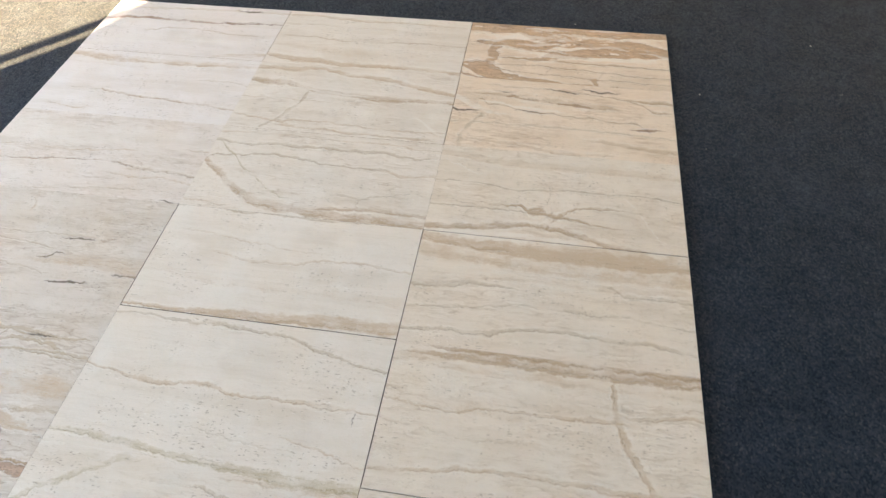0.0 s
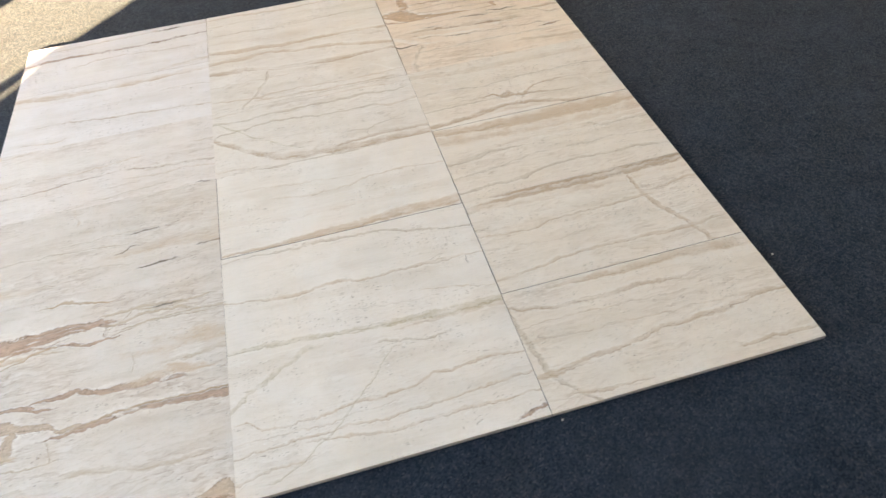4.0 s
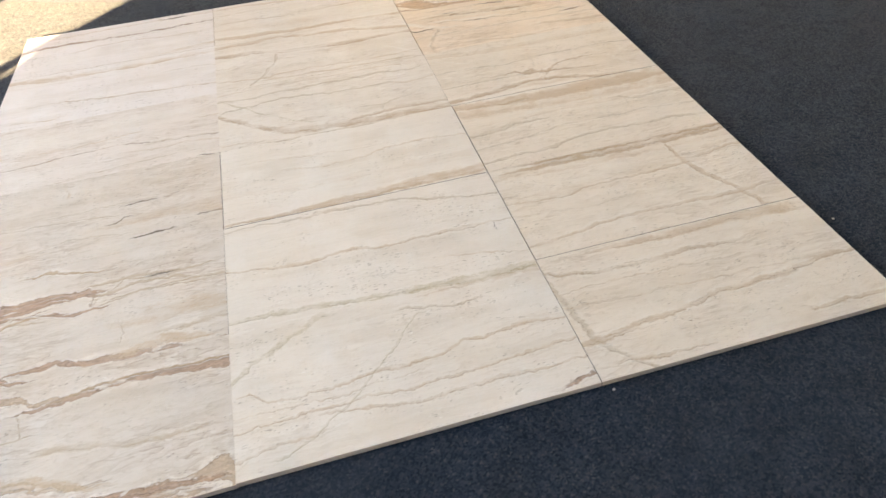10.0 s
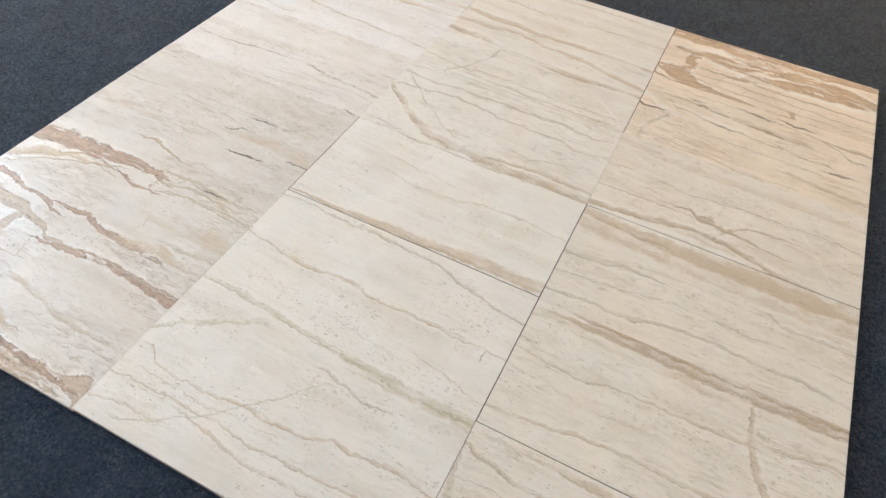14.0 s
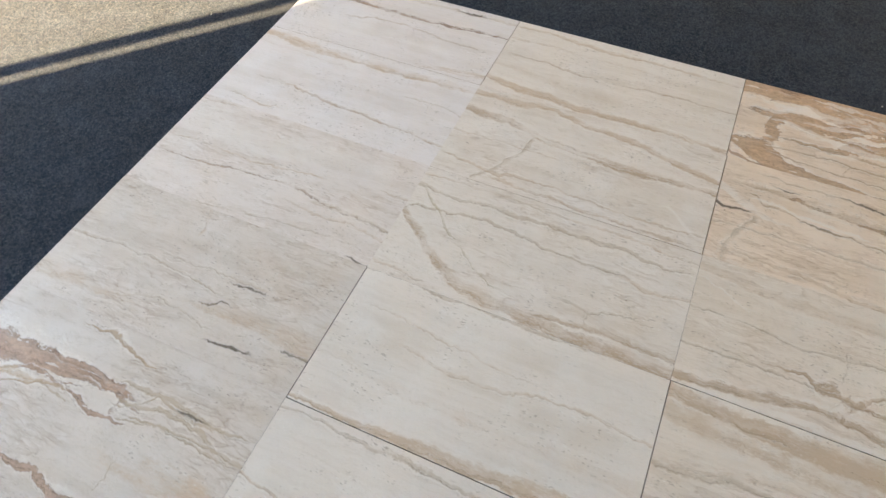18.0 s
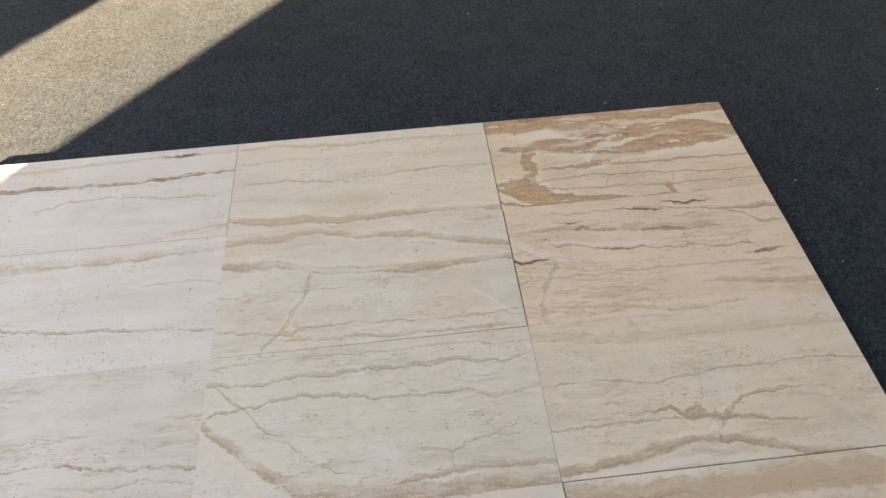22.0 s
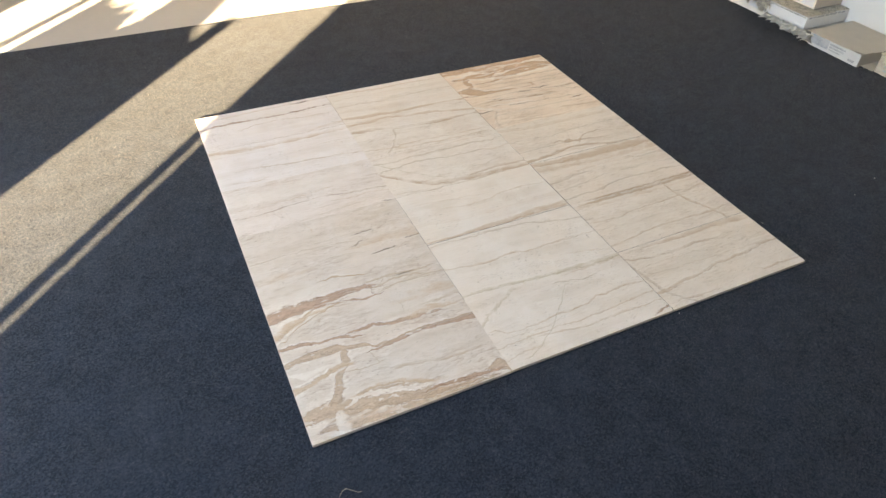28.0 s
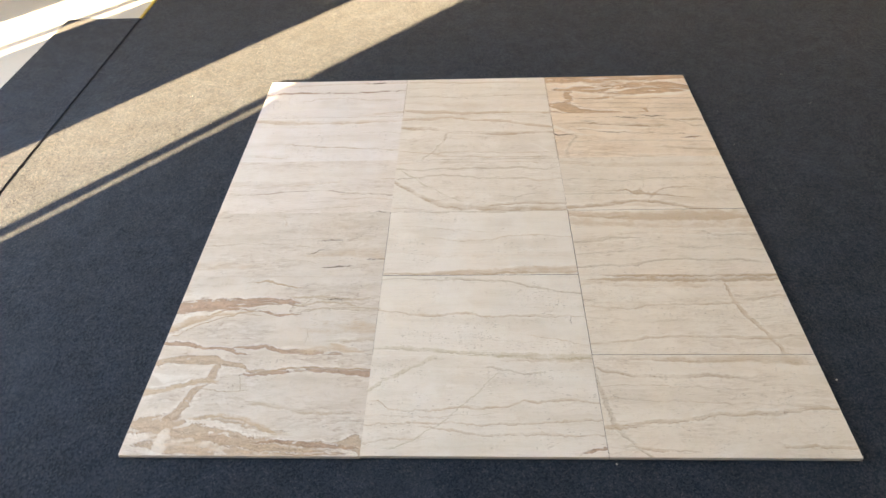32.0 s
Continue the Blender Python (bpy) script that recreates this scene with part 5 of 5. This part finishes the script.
def carpet_sheet(x0, x1, y0, y1, wavy):
    """A carpet piece 8 mm thick whose left edge is cut by hand along the seam."""
    bm = bmesh.new()
    n = 90
    rows = []
    for k in range(n + 1):
        y = y0 + (y1 - y0) * k / n
        dx = wavy * (noise.noise((3.1, y * 2.3, 0)) * 0.004 + noise.noise((7.7, y * 13, 0)) * 0.0022)
        rows.append([bm.verts.new((x0 + dx, y, -0.008)), bm.verts.new((x0 + dx, y, 0.0)), bm.verts.new((x1, y, 0.0)), bm.verts.new((x1, y, -0.008))])
    for a, b in zip(rows, rows[1:]):
        for k in range(3):
            bm.faces.new((a[k], b[k], b[k + 1], a[k + 1]))
    bm.faces.new(rows[0])
    bm.faces.new(rows[-1][::-1])
    bmesh.ops.recalc_face_normals(bm, faces=bm.faces)
    return bm


carpet = thing("carpet", carpet_sheet(SEAM_X + 0.010, X1, Y0, EDGE_Y, 1.0), CARPET, "dark charcoal needle-felt carpet, dusty and sunlit in a strip", "carpet", kind="structure")
side = thing("carpet_offcut", carpet_sheet(SIDE_X, SEAM_X - 0.005, Y0, SIDE_Y, 0.0), CARPET_SIDE, "narrow strip of dark carpet laid against the main sheet", "carpet", kind="structure")
thing("seam", box(SEAM_X - 0.009, SEAM_X + 0.011, Y0, SIDE_Y, -0.0078, -0.004), SEAM, "dark open seam between two carpet pieces", "seam", kind="structure")
thing("carpet_edging", box(SEAM_X - 0.012, SEAM_X + 0.003, SIDE_Y + 0.002, EDGE_Y, -0.008, 0.001, 0.002), YELLOW, "yellow edging along the cut edge of the carpet", "trim", kind="structure")

thing("wall_east", box(X1, X1 + 0.2, Y0 - 0.2, Y1 + 0.2, -0.15, H), WALL, "plain white painted wall behind the cartons", "wall", kind="structure")
# north and south walls and ceiling are unseen, their greys steer the bounced light
thing("wall_north", box(X0 - 0.2, X1, Y1, Y1 + 0.2, -0.15, H), WALL_GREY, "unseen plain wall, its grey set for the light it bounces", "wall", kind="structure")
thing("wall_south", box(X0 - 0.2, X1, Y0 - 0.2, Y0, -0.15, H), WALL_GREY, "unseen plain wall, its grey set for the light it bounces", "wall", kind="structure")
thing("ceiling", box(X0 - 0.2, X1 + 0.2, Y0 - 0.2, Y1 + 0.2, H, H + 0.15), CEILING, "unseen plain ceiling, its grey set for the light it bounces", "ceiling", kind="structure")
thing("ground", box(-60, X0 - 0.2, -60, 60, -0.3, -0.03), PAVING, "grey paved ground outside the front", "ground", kind="structure")

# unseen west front, added to shape the sunlight: a doorway, a window over a low wall, and a second passage
WX = X0 - 0.10
front = empty("unseen_wall_west", (WX, 0, 0), "unseen white front wall, added with openings that shape the sunlight", "wall", kind="structure")


def west(name, y0, y1, z0, z1, mat=WALL, deep=0.10):
    return part(name, box(0.0, deep, y0, y1, z0, z1), mat, front)


Y_A, Y_C, Y_D = -1.45, 0.73, 1.507
west("wall_panel", Y0, Y_A, -0.15, H)
west("wall_panel", Y_D, Y1, -0.15, H)
west("header", Y_A, Y_D, 2.65, H)


def sill_piece(y0, y1, h0, h1):
    """A length of the unseen low wall whose top slopes to fit the shadow it casts."""
    bm = box(0.0, 0.10, y0, y1, -0.15, 1.0)
    for v in bm.verts:
        if v.co.z > 0.5:
            v.co.z = h0 if v.co.y < (y0 + y1) / 2 else h1
    return part("shadow_low_wall", bm, WALL, front)


# heights and bars below are set by the outline of the sunlit strip
for y0, y1, h0, h1 in ((-0.525, -0.28, 0.838, 0.860), (-0.28, -0.19, 0.876, 0.94), (-0.19, -0.08, 0.94, 0.94), (-0.08, 0.0, 0.886, 0.876), (0.0, 0.035, 0.87, 0.87), (0.035, 0.10, 0.86, 0.815), (0.10, 0.165, 0.80, 0.80), (0.165, Y_C, 0.735, 0.735)):
    sill_piece(y0, y1, h0, h1)
west("shadow_post", -0.588, -0.525, -0.15, 0.945, FRAME, 0.06)
for y, w, z in ((-0.19, 0.11, 0.94), (0.0, 0.035, 0.87), (0.10, 0.065, 0.80), (Y_C, 0.04, -0.15), (0.925, 0.015, -0.15)):
    west("shadow_mullion", y, y + w, z, 2.65, FRAME, 0.06)
west("shadow_bar", -1.384, -1.334, -0.15, 0.85, FRAME, 0.03)
west("shadow_frame", Y_A, -1.374, 0.85, 2.65, FRAME, 0.03)

# unseen blocks added on the low wall, whose jagged shadows fall on the pale floor
for k, (y, w, h) in enumerate(((0.17, 0.06, 0.042), (0.25, 0.05, 0.020), (0.33, 0.07, 0.055), (0.43, 0.05, 0.028), (0.51, 0.08, 0.050), (0.62, 0.06, 0.020))):
    bm = box(0.0, 0.05, 0.0, w, 0.0, h)
    for v in bm.verts:
        if v.co.z > 0.005:
            v.co.z *= 0.62 + 0.38 * math.sin(k * 2.1 + v.co.y * 40)
    thing("shadow_block", bm, CRUMB, "small unseen block added to make the sunlight's edge jagged", "offcut", "offcuts on the low wall", at=(WX + 0.02, y, 0.735))

# ---- the laid-out tiles: three columns of six ----
TILE_W, TILE_D, TILE_H = 0.61, 0.305, 0.012
EDGE_STONE = plain("sawn_stone_edge", (0.66, 0.55, 0.47), 0.7, grain=0.2, scale=40)
# faces inside open joints: the gap's shade is put into their brown
JOINT_STONE = plain("brown_shaded_joint_edge", (0.31, 0.215, 0.12), 0.8, grain=0.3, scale=60)
DARK_JOINT = plain("dark_shaded_joint_edge", (0.10, 0.075, 0.05), 0.85, grain=0.3, scale=60)
LOOK = {
    (0, 0): "with broad tan and brown patches", (0, 1): "with a rust-brown band and torn brown veins", (0, 2): "with grey bedding and small dark flecks",
    (0, 3): "pale, with fine rust veins", (0, 4): "pale, with one broad tan vein", (0, 5): "pale, its corner in the sun",
    (1, 0): "with wavy tan veins and an ochre band", (1, 1): "pale, with thin wavy veins", (1, 2): "pale, with a tan wedge along one edge",
    (1, 3): "with a brown vein curving like a bowl", (1, 4): "with brown bands and a forked crack vein", (1, 5): "with straight thin tan veins",
    (2, 0): "with wavy tan veins and a forked grey one", (2, 1): "with a brown band and a slanting crack vein", (2, 2): "with parallel grey-tan veins",
    (2, 3): "with a small brown knot and cream streaks", (2, 4): "with tan bedding and grey folds", (2, 5): "with brown broken patches along one edge",
}


def tile_mesh(w, d, chip, outer):
    """A tile with eased edges and a few small chips along its rim. outer: the sides in the edge colour, the others face
    an open joint and have its shade in their colour.
    """
    rnd = random.Random(chip)
    bm = bmesh.new()
    n, m = 30, 15
    rim = [(w * k / n, 0.0) for k in range(n)] + [(w, d * k / m) for k in range(m)] + [(w - w * k / n, d) for k in range(n)] + [(0.0, d - d * k / m) for k in range(m)]
    rings = []
    for inset, z in ((0.0003, 0.0), (0.0, 0.0005), (0.0, TILE_H - 0.0002), (0.0002, TILE_H)):
        ring = []
        for x, y in rim:
            bite = 0.0
            if z > TILE_H - 0.0001:
                bite = max(0.0, noise.noise((x * 60 + chip * 9, y * 60, chip)) - 0.25) * 0.0016
            i = inset + bite
            ring.append(bm.verts.new((min(max(x, i), w - i), min(max(y, i), d - i), z)))
        rings.append(ring)
    for a, b in zip(rings, rings[1:]):
        for k in range(len(rim)):
            bm.faces.new((a[k], a[(k + 1) % len(rim)], b[(k + 1) % len(rim)], b[k]))
    top = bm.faces.new(rings[-1])
    bm.faces.new(rings[0][::-1])
    bmesh.ops.recalc_face_normals(bm, faces=bm.faces)
    for f in bm.faces:
        side = ("west" if f.normal.x < -0.7 else "east" if f.normal.x > 0.7 else "south" if f.normal.y < 0 else "north")
        f.material_index = 0 if f.normal.z > 0.5 else 1 if side in outer else 2
    return bm


TONES = {0: (0.99, 0.995, 1.045), 1: (0.985, 0.972, 0.962), 2: (0.985, 0.948, 0.905)}
# open joints in millimetres: at the near edge and at the left edge of a tile; the others are closed tight
NEAR_GAP = {(1, 2): 1.7, (2, 1): 1.7, (1, 4): 0.6, (2, 3): 1.4, (0, 5): 0.4, (1, 3): 0.4}
LEFT_GAP = {(1, 5): 1.1, (1, 2): 1.2, (1, 1): 0.5, (2, 5): 1.8, (2, 4): 1.8, (2, 2): 1.7, (2, 1): 1.8, (2, 0): 1.0, (2, 3): 0.4}
# where the columns and rows part: hand-laid, so the pitch is not quite even
ROW_Y = (0.0, 0.308, 0.6165, 0.923, 1.228, 1.535, 1.83)


def column_x(c, y):
    return (0.0, 0.6125, 1.2255 - max(0.0, y - 1.2) * 0.007, 1.83)[c]


for (c, r), veins in VEINS.items():
    rnd = random.Random(c * 10 + r)
    left, near = 0.001 * LEFT_GAP.get((c, r), 0.05), 0.001 * NEAR_GAP.get((c, r), 0.05)
    out = 0.002 if (c, r) == (0, 0) else 0.0  # the corner tile stands a little proud of the row
    y0, y1 = ROW_Y[r], ROW_Y[r + 1]
    x0, x1 = column_x(c, (y0 + y1) / 2), column_x(c + 1, (y0 + y1) / 2)
    gap = {"west": LEFT_GAP.get((c, r), 0), "east": LEFT_GAP.get((c + 1, r), 0), "south": NEAR_GAP.get((c, r), 0), "north": NEAR_GAP.get((c, r + 1), 0)}
    outer = [side for side in gap if gap[side] < 0.3]
    at = Vector((x0 + left, y0 + near - out))
    # near left tiles have a darker tone that offsets too much light there
    tone = (1.02, 0.925, 0.835) if c == 2 and r > 3 else (0.868, 0.842, 0.828) if c == 0 and r < 3 else (0.955, 0.935, 0.945) if (c, r) == (0, 3) else TONES[c]
    me = mesh_of("floor_tile", tile_mesh(x1 - x0 - left, y1 - y0 - near + out, c * 6 + r, outer), stone_material((c, r), veins, tone, (at.x - c * TILE_W, at.y - r * TILE_D)))
    me.materials.append(EDGE_STONE)
    me.materials.append(JOINT_STONE if r > 3 else DARK_JOINT)
    ob = new("floor_tile", me)
    ob.matrix_world = pose(*at, rnd.uniform(0.0, 0.0008), 0, 0, 0.09 if (c, r) == (1, 4) else rnd.uniform(-0.015, 0.015))
    tagged(ob, "cream travertine tile " + LOOK[c, r] + ", laid loose on carpet", "tile", "tiles laid out on the carpet")


# ---- cartons along the east wall ----
def flap_mesh(x0, x1, y0, y1, z, sag=0.0, lift=0.0, ragged=0.0, seed=0.0):
    """A sheet of board that sags in the middle, lifts at its near corner and may have torn edges."""
    bm = bmesh.new()
    n = 18
    grid = []
    for i in range(n + 1):
        row = []
        for j in range(n + 1):
            u, v = i / n, j / n
            x, y = x0 + (x1 - x0) * u, y0 + (y1 - y0) * v
            rim = max(0.0, 1 - 9 * u) + max(0.0, 1 - 9 * v) + max(0.0, 9 * v - 8)
            tear = ragged * rim
            x += tear * noise.noise((y * 60, seed, 0.5)) * (u < 0.5)
            y += tear * noise.noise((x * 60, seed, 3.5))
            dip = -sag * (1 - (2 * u - 1) ** 2) * (1 - (2 * v - 1) ** 2)
            up = lift * max(0.0, 1 - 2.4 * u) ** 1.5 * max(0.0, 1 - 2.2 * v) ** 1.5
            wave = 0.0022 * noise.noise((x * 14, y * 14, seed)) + ragged * 0.5 * rim * noise.noise((x * 40, y * 40, seed))
            row.append(bm.verts.new((x, y, z + dip + up + wave)))
        grid.append(row)
    for i in range(n):
        for j in range(n):
            bm.faces.new((grid[i][j], grid[i + 1][j], grid[i + 1][j + 1], grid[i][j + 1]))
    bmesh.ops.solidify(bm, geom=bm.faces[:], thickness=0.0028)
    return bm


def carton(at, sx, sy, sz, turn, label, front_mat, end_mat, top_mat, sag=0.0, lift=0.0, ragged=0.0, over=0.004):
    """A flat tile carton: front panel towards the room, end panels, body and a top flap."""
    ob = empty("tile_carton", at, label, "carton", "tile cartons by the wall", turn=turn)
    gap = 0.004 + sag
    body = part("body", box(0.003, sx, 0.003, sy - 0.003, 0, sz - gap, 0.002), end_mat, ob)
    front_panel = part("front_panel", box(0, 0.0028, 0, sy, 0, sz - 0.004), front_mat, ob)
    for y in (0.0, sy - 0.0028):
        part("end_panel", box(0.003, sx, y, y + 0.0028, 0, sz - 0.0055), end_mat, ob)
    part("top_flap", flap_mesh(-over, sx, -over, sy + over, sz, sag, lift, ragged, at[1] * 7), top_mat, ob)
    return ob, front_panel


def bar(panel, mat, y0, y1, z0, z1, label="faded unreadable print"):
    part("printed_bar", box(-0.0009, 0.0002, y0, y1, z0, z1), mat, panel, label)


def torn_paper(at, length, height, bulge, seed, label, mat):
    """A crumpled, torn sheet whose lumpy folds hang down a carton's front to an uneven lower edge."""
    bm = bmesh.new()
    n, m = 60, 22
    grid = []
    for i in range(n + 1):
        row = []
        u = i / n
        tongue = 0.55 + 0.75 * noise.noise((u * 5.5 + seed, 0.3, seed)) + 0.5 * noise.noise((u * 17, 1.7, seed))
        reach = min(max(tongue + 0.15, 0.35), 1.0)
        for j in range(m + 1):
            v = j / m
            q = Vector((u * length * 42 + seed, v * height * 42, seed))
            ridge = abs(noise.noise(q)) + 0.6 * abs(noise.noise(q * 2.1)) + 0.3 * noise.noise(q * 4.3)
            out = bulge * (0.20 + 1.5 * ridge * math.sin(math.pi * min(v + 0.15, 1.0)))
            y = u * length + 0.010 * noise.noise(q * 0.8 + Vector((9, 0, 0)))
            z = height * (1 - v * reach) + 0.010 * noise.noise(q * 1.3 + Vector((0, 5, 0)))
            row.append(bm.verts.new((-out, y, max(0.0025, z))))
        grid.append(row)
    for i in range(n):
        for j in range(m):
            bm.faces.new((grid[i][j], grid[i + 1][j], grid[i + 1][j + 1], grid[i][j + 1]))
    bmesh.ops.solidify(bm, geom=bm.faces[:], thickness=0.0012)
    return thing("torn_paper", bm, mat, label, "paper", at=at, smooth=True)


# the low carton with the gaping kraft lid
ob, panel = carton((3.395, 1.055, 0.001), 0.36, 0.335, 0.074, 0, "low white tile carton with a gaping kraft lid", WHITEBOARD, KRAFT_DARK, KRAFT, 0.004, 0.014, 0.004, 0.018)
bar(panel, BLUEINK, 0.205, 0.33, 0.016, 0.066, "faded blue-grey printed panel")
for y0, y1, z0, z1 in ((0.095, 0.20, 0.046, 0.056), (0.10, 0.198, 0.031, 0.040), (0.12, 0.195, 0.017, 0.025), (0.025, 0.065, 0.012, 0.024)):
    bar(panel, INK, y0, y1, z0, z1)
# the printed carton beside it
ob, panel = carton((3.437, 0.58, 0.001), 0.33, 0.40, 0.104, -1.0, "brown-printed tile carton with a dusty top", BROWN_BOARD, GREY_BOARD, KRAFT, 0.004, 0.0, 0.006, 0.006)
for z0, z1 in ((0.020, 0.030), (0.042, 0.050), (0.062, 0.078)):
    bar(panel, INK, 0.16, 0.36, z0, z1)
# the stack: a crushed carton, a white one peeling at its top and a kraft box
carton((3.455, 1.47, 0.001), 0.315, 0.60, 0.044, 0, "crushed flat carton at the foot of the stack", PLASTER, PALE_BOARD, PLASTER, 0.002, 0.0, 0.010)
ob, panel = carton((3.415, 1.465, 0.048), 0.355, 0.46, 0.078, 0.6, "white tile carton with a peeling printed top", WHITE_SHEET, PALE_BOARD, PEELED, 0.002, 0.0, 0.012, 0.003)
for k in range(13):
    bar(panel, DARKINK, 0.008 + 0.024 * k, 0.026 + 0.024 * k + 0.004 * (k % 3), 0.063 + 0.002 * (k % 2), 0.0715, "dark worn print along the rim")
for k in range(9):
    x0 = 0.02 + 0.034 * k
    part("printed_bar", box(x0, x0 + 0.022 + 0.004 * (k % 3), -0.0009, 0.0002, 0.060 + 0.002 * (k % 2), 0.070), INK, ob, "faded unreadable print")
ob, panel = carton((3.530, 1.530, 0.130), 0.235, 0.38, 0.085, 0.5, "brown kraft box on top of the stack", KRAFT, KRAFT_DARK, KRAFT, 0.0, 0.0, 0.002)
bar(panel, WHITE_SHEET, 0.01, 0.09, 0.008, 0.052, "white paper label")
for z0, z1 in ((0.012, 0.018), (0.024, 0.032), (0.060, 0.068)):
    bar(panel, INK, 0.11, 0.30, z0, z1)
carton((3.45, 2.05, 0.001), 0.31, 0.50, 0.070, 2.0, "white tile carton lying flat by the wall", WHITEBOARD, WHITEBOARD, WHITEBOARD, 0.003, 0.0, 0.004)
carton((3.48, 2.00, 0.075), 0.28, 0.46, 0.060, -2.0, "tile carton with a torn kraft top", GREY_BOARD, KRAFT, KRAFT, 0.006, 0.010, 0.010)
torn_paper((3.422, 1.365, 0.001), 0.37, 0.060, 0.080, 2.3, "crumpled torn paper hanging from a carton onto carpet", PLASTER)
torn_paper((3.410, 1.725, 0.045), 0.20, 0.085, 0.030, 5.1, "torn printed wrapping hanging off the carton stack", PEELED)
thing("cardboard_sheet", flap_mesh(0.0, 0.24, 0.0, 0.075, 0.0045, 0.0, 0.0, 0.004, 2.2), KRAFT, "flat strip of kraft cardboard lying between two cartons", "cardboard", at=(3.425, 0.980, 0.001))

# ---- crumbs and lint on the carpet ----
for k, (x, y, size) in enumerate(((1.252, 2.338, 0.004), (2.262, 1.838, 0.005), (1.911, 1.549, 0.004), (1.864, 0.234, 0.006), (1.243, -0.012, 0.005), (-0.200, 1.522, 0.007),
                                  (2.548, 0.271, 0.005), (3.092, 1.088, 0.005), (1.907, 1.314, 0.003), (2.30, 1.60, 0.003), (-0.35, 1.75, 0.004), (-0.164, 2.168, 0.004), (-0.04, 2.086, 0.004), (0.072, 2.035, 0.003), (0.325, 2.750, 0.004), (-0.684, 2.823, 0.004), (1.55, 1.877, 0.004), (2.366, 0.221, 0.004))):
    bm = bmesh.new()
    bmesh.ops.create_icosphere(bm, subdivisions=1, radius=size * (0.34 if x < 0.5 else 0.5))
    for v in bm.verts:
        v.co *= 1 + 0.9 * noise.noise(v.co * 400 + Vector((k, 0, 0)))
        v.co.z *= 0.6
    thing("stone_crumb", bm, CRUMB, "pale stone crumb lying on the dark carpet", "crumb", "crumbs on the carpet", at=(x, y, size * 0.25), turn=k * 40)

bm = bmesh.new()
rings = []
for k in range(13):
    a = k / 12
    mid = Vector((0.0 + 0.055 * a, -0.165 + 0.012 * math.sin(a * 5) + 0.004 * a, 0.003 + 0.004 * math.sin(a * math.pi)))
    rings.append([bm.verts.new(mid + Vector((0, 0.0011 * math.cos(q), 0.0011 * math.sin(q)))) for q in (0, 1.57, 3.14, 4.71)])
for a, b in zip(rings, rings[1:]):
    for k in range(4):
        bm.faces.new((a[k], b[k], b[(k + 1) % 4], a[(k + 1) % 4]))
thing("straw", bm, STRAW, "short curled straw on the dark carpet", "straw", at=(0.02, 0, 0))
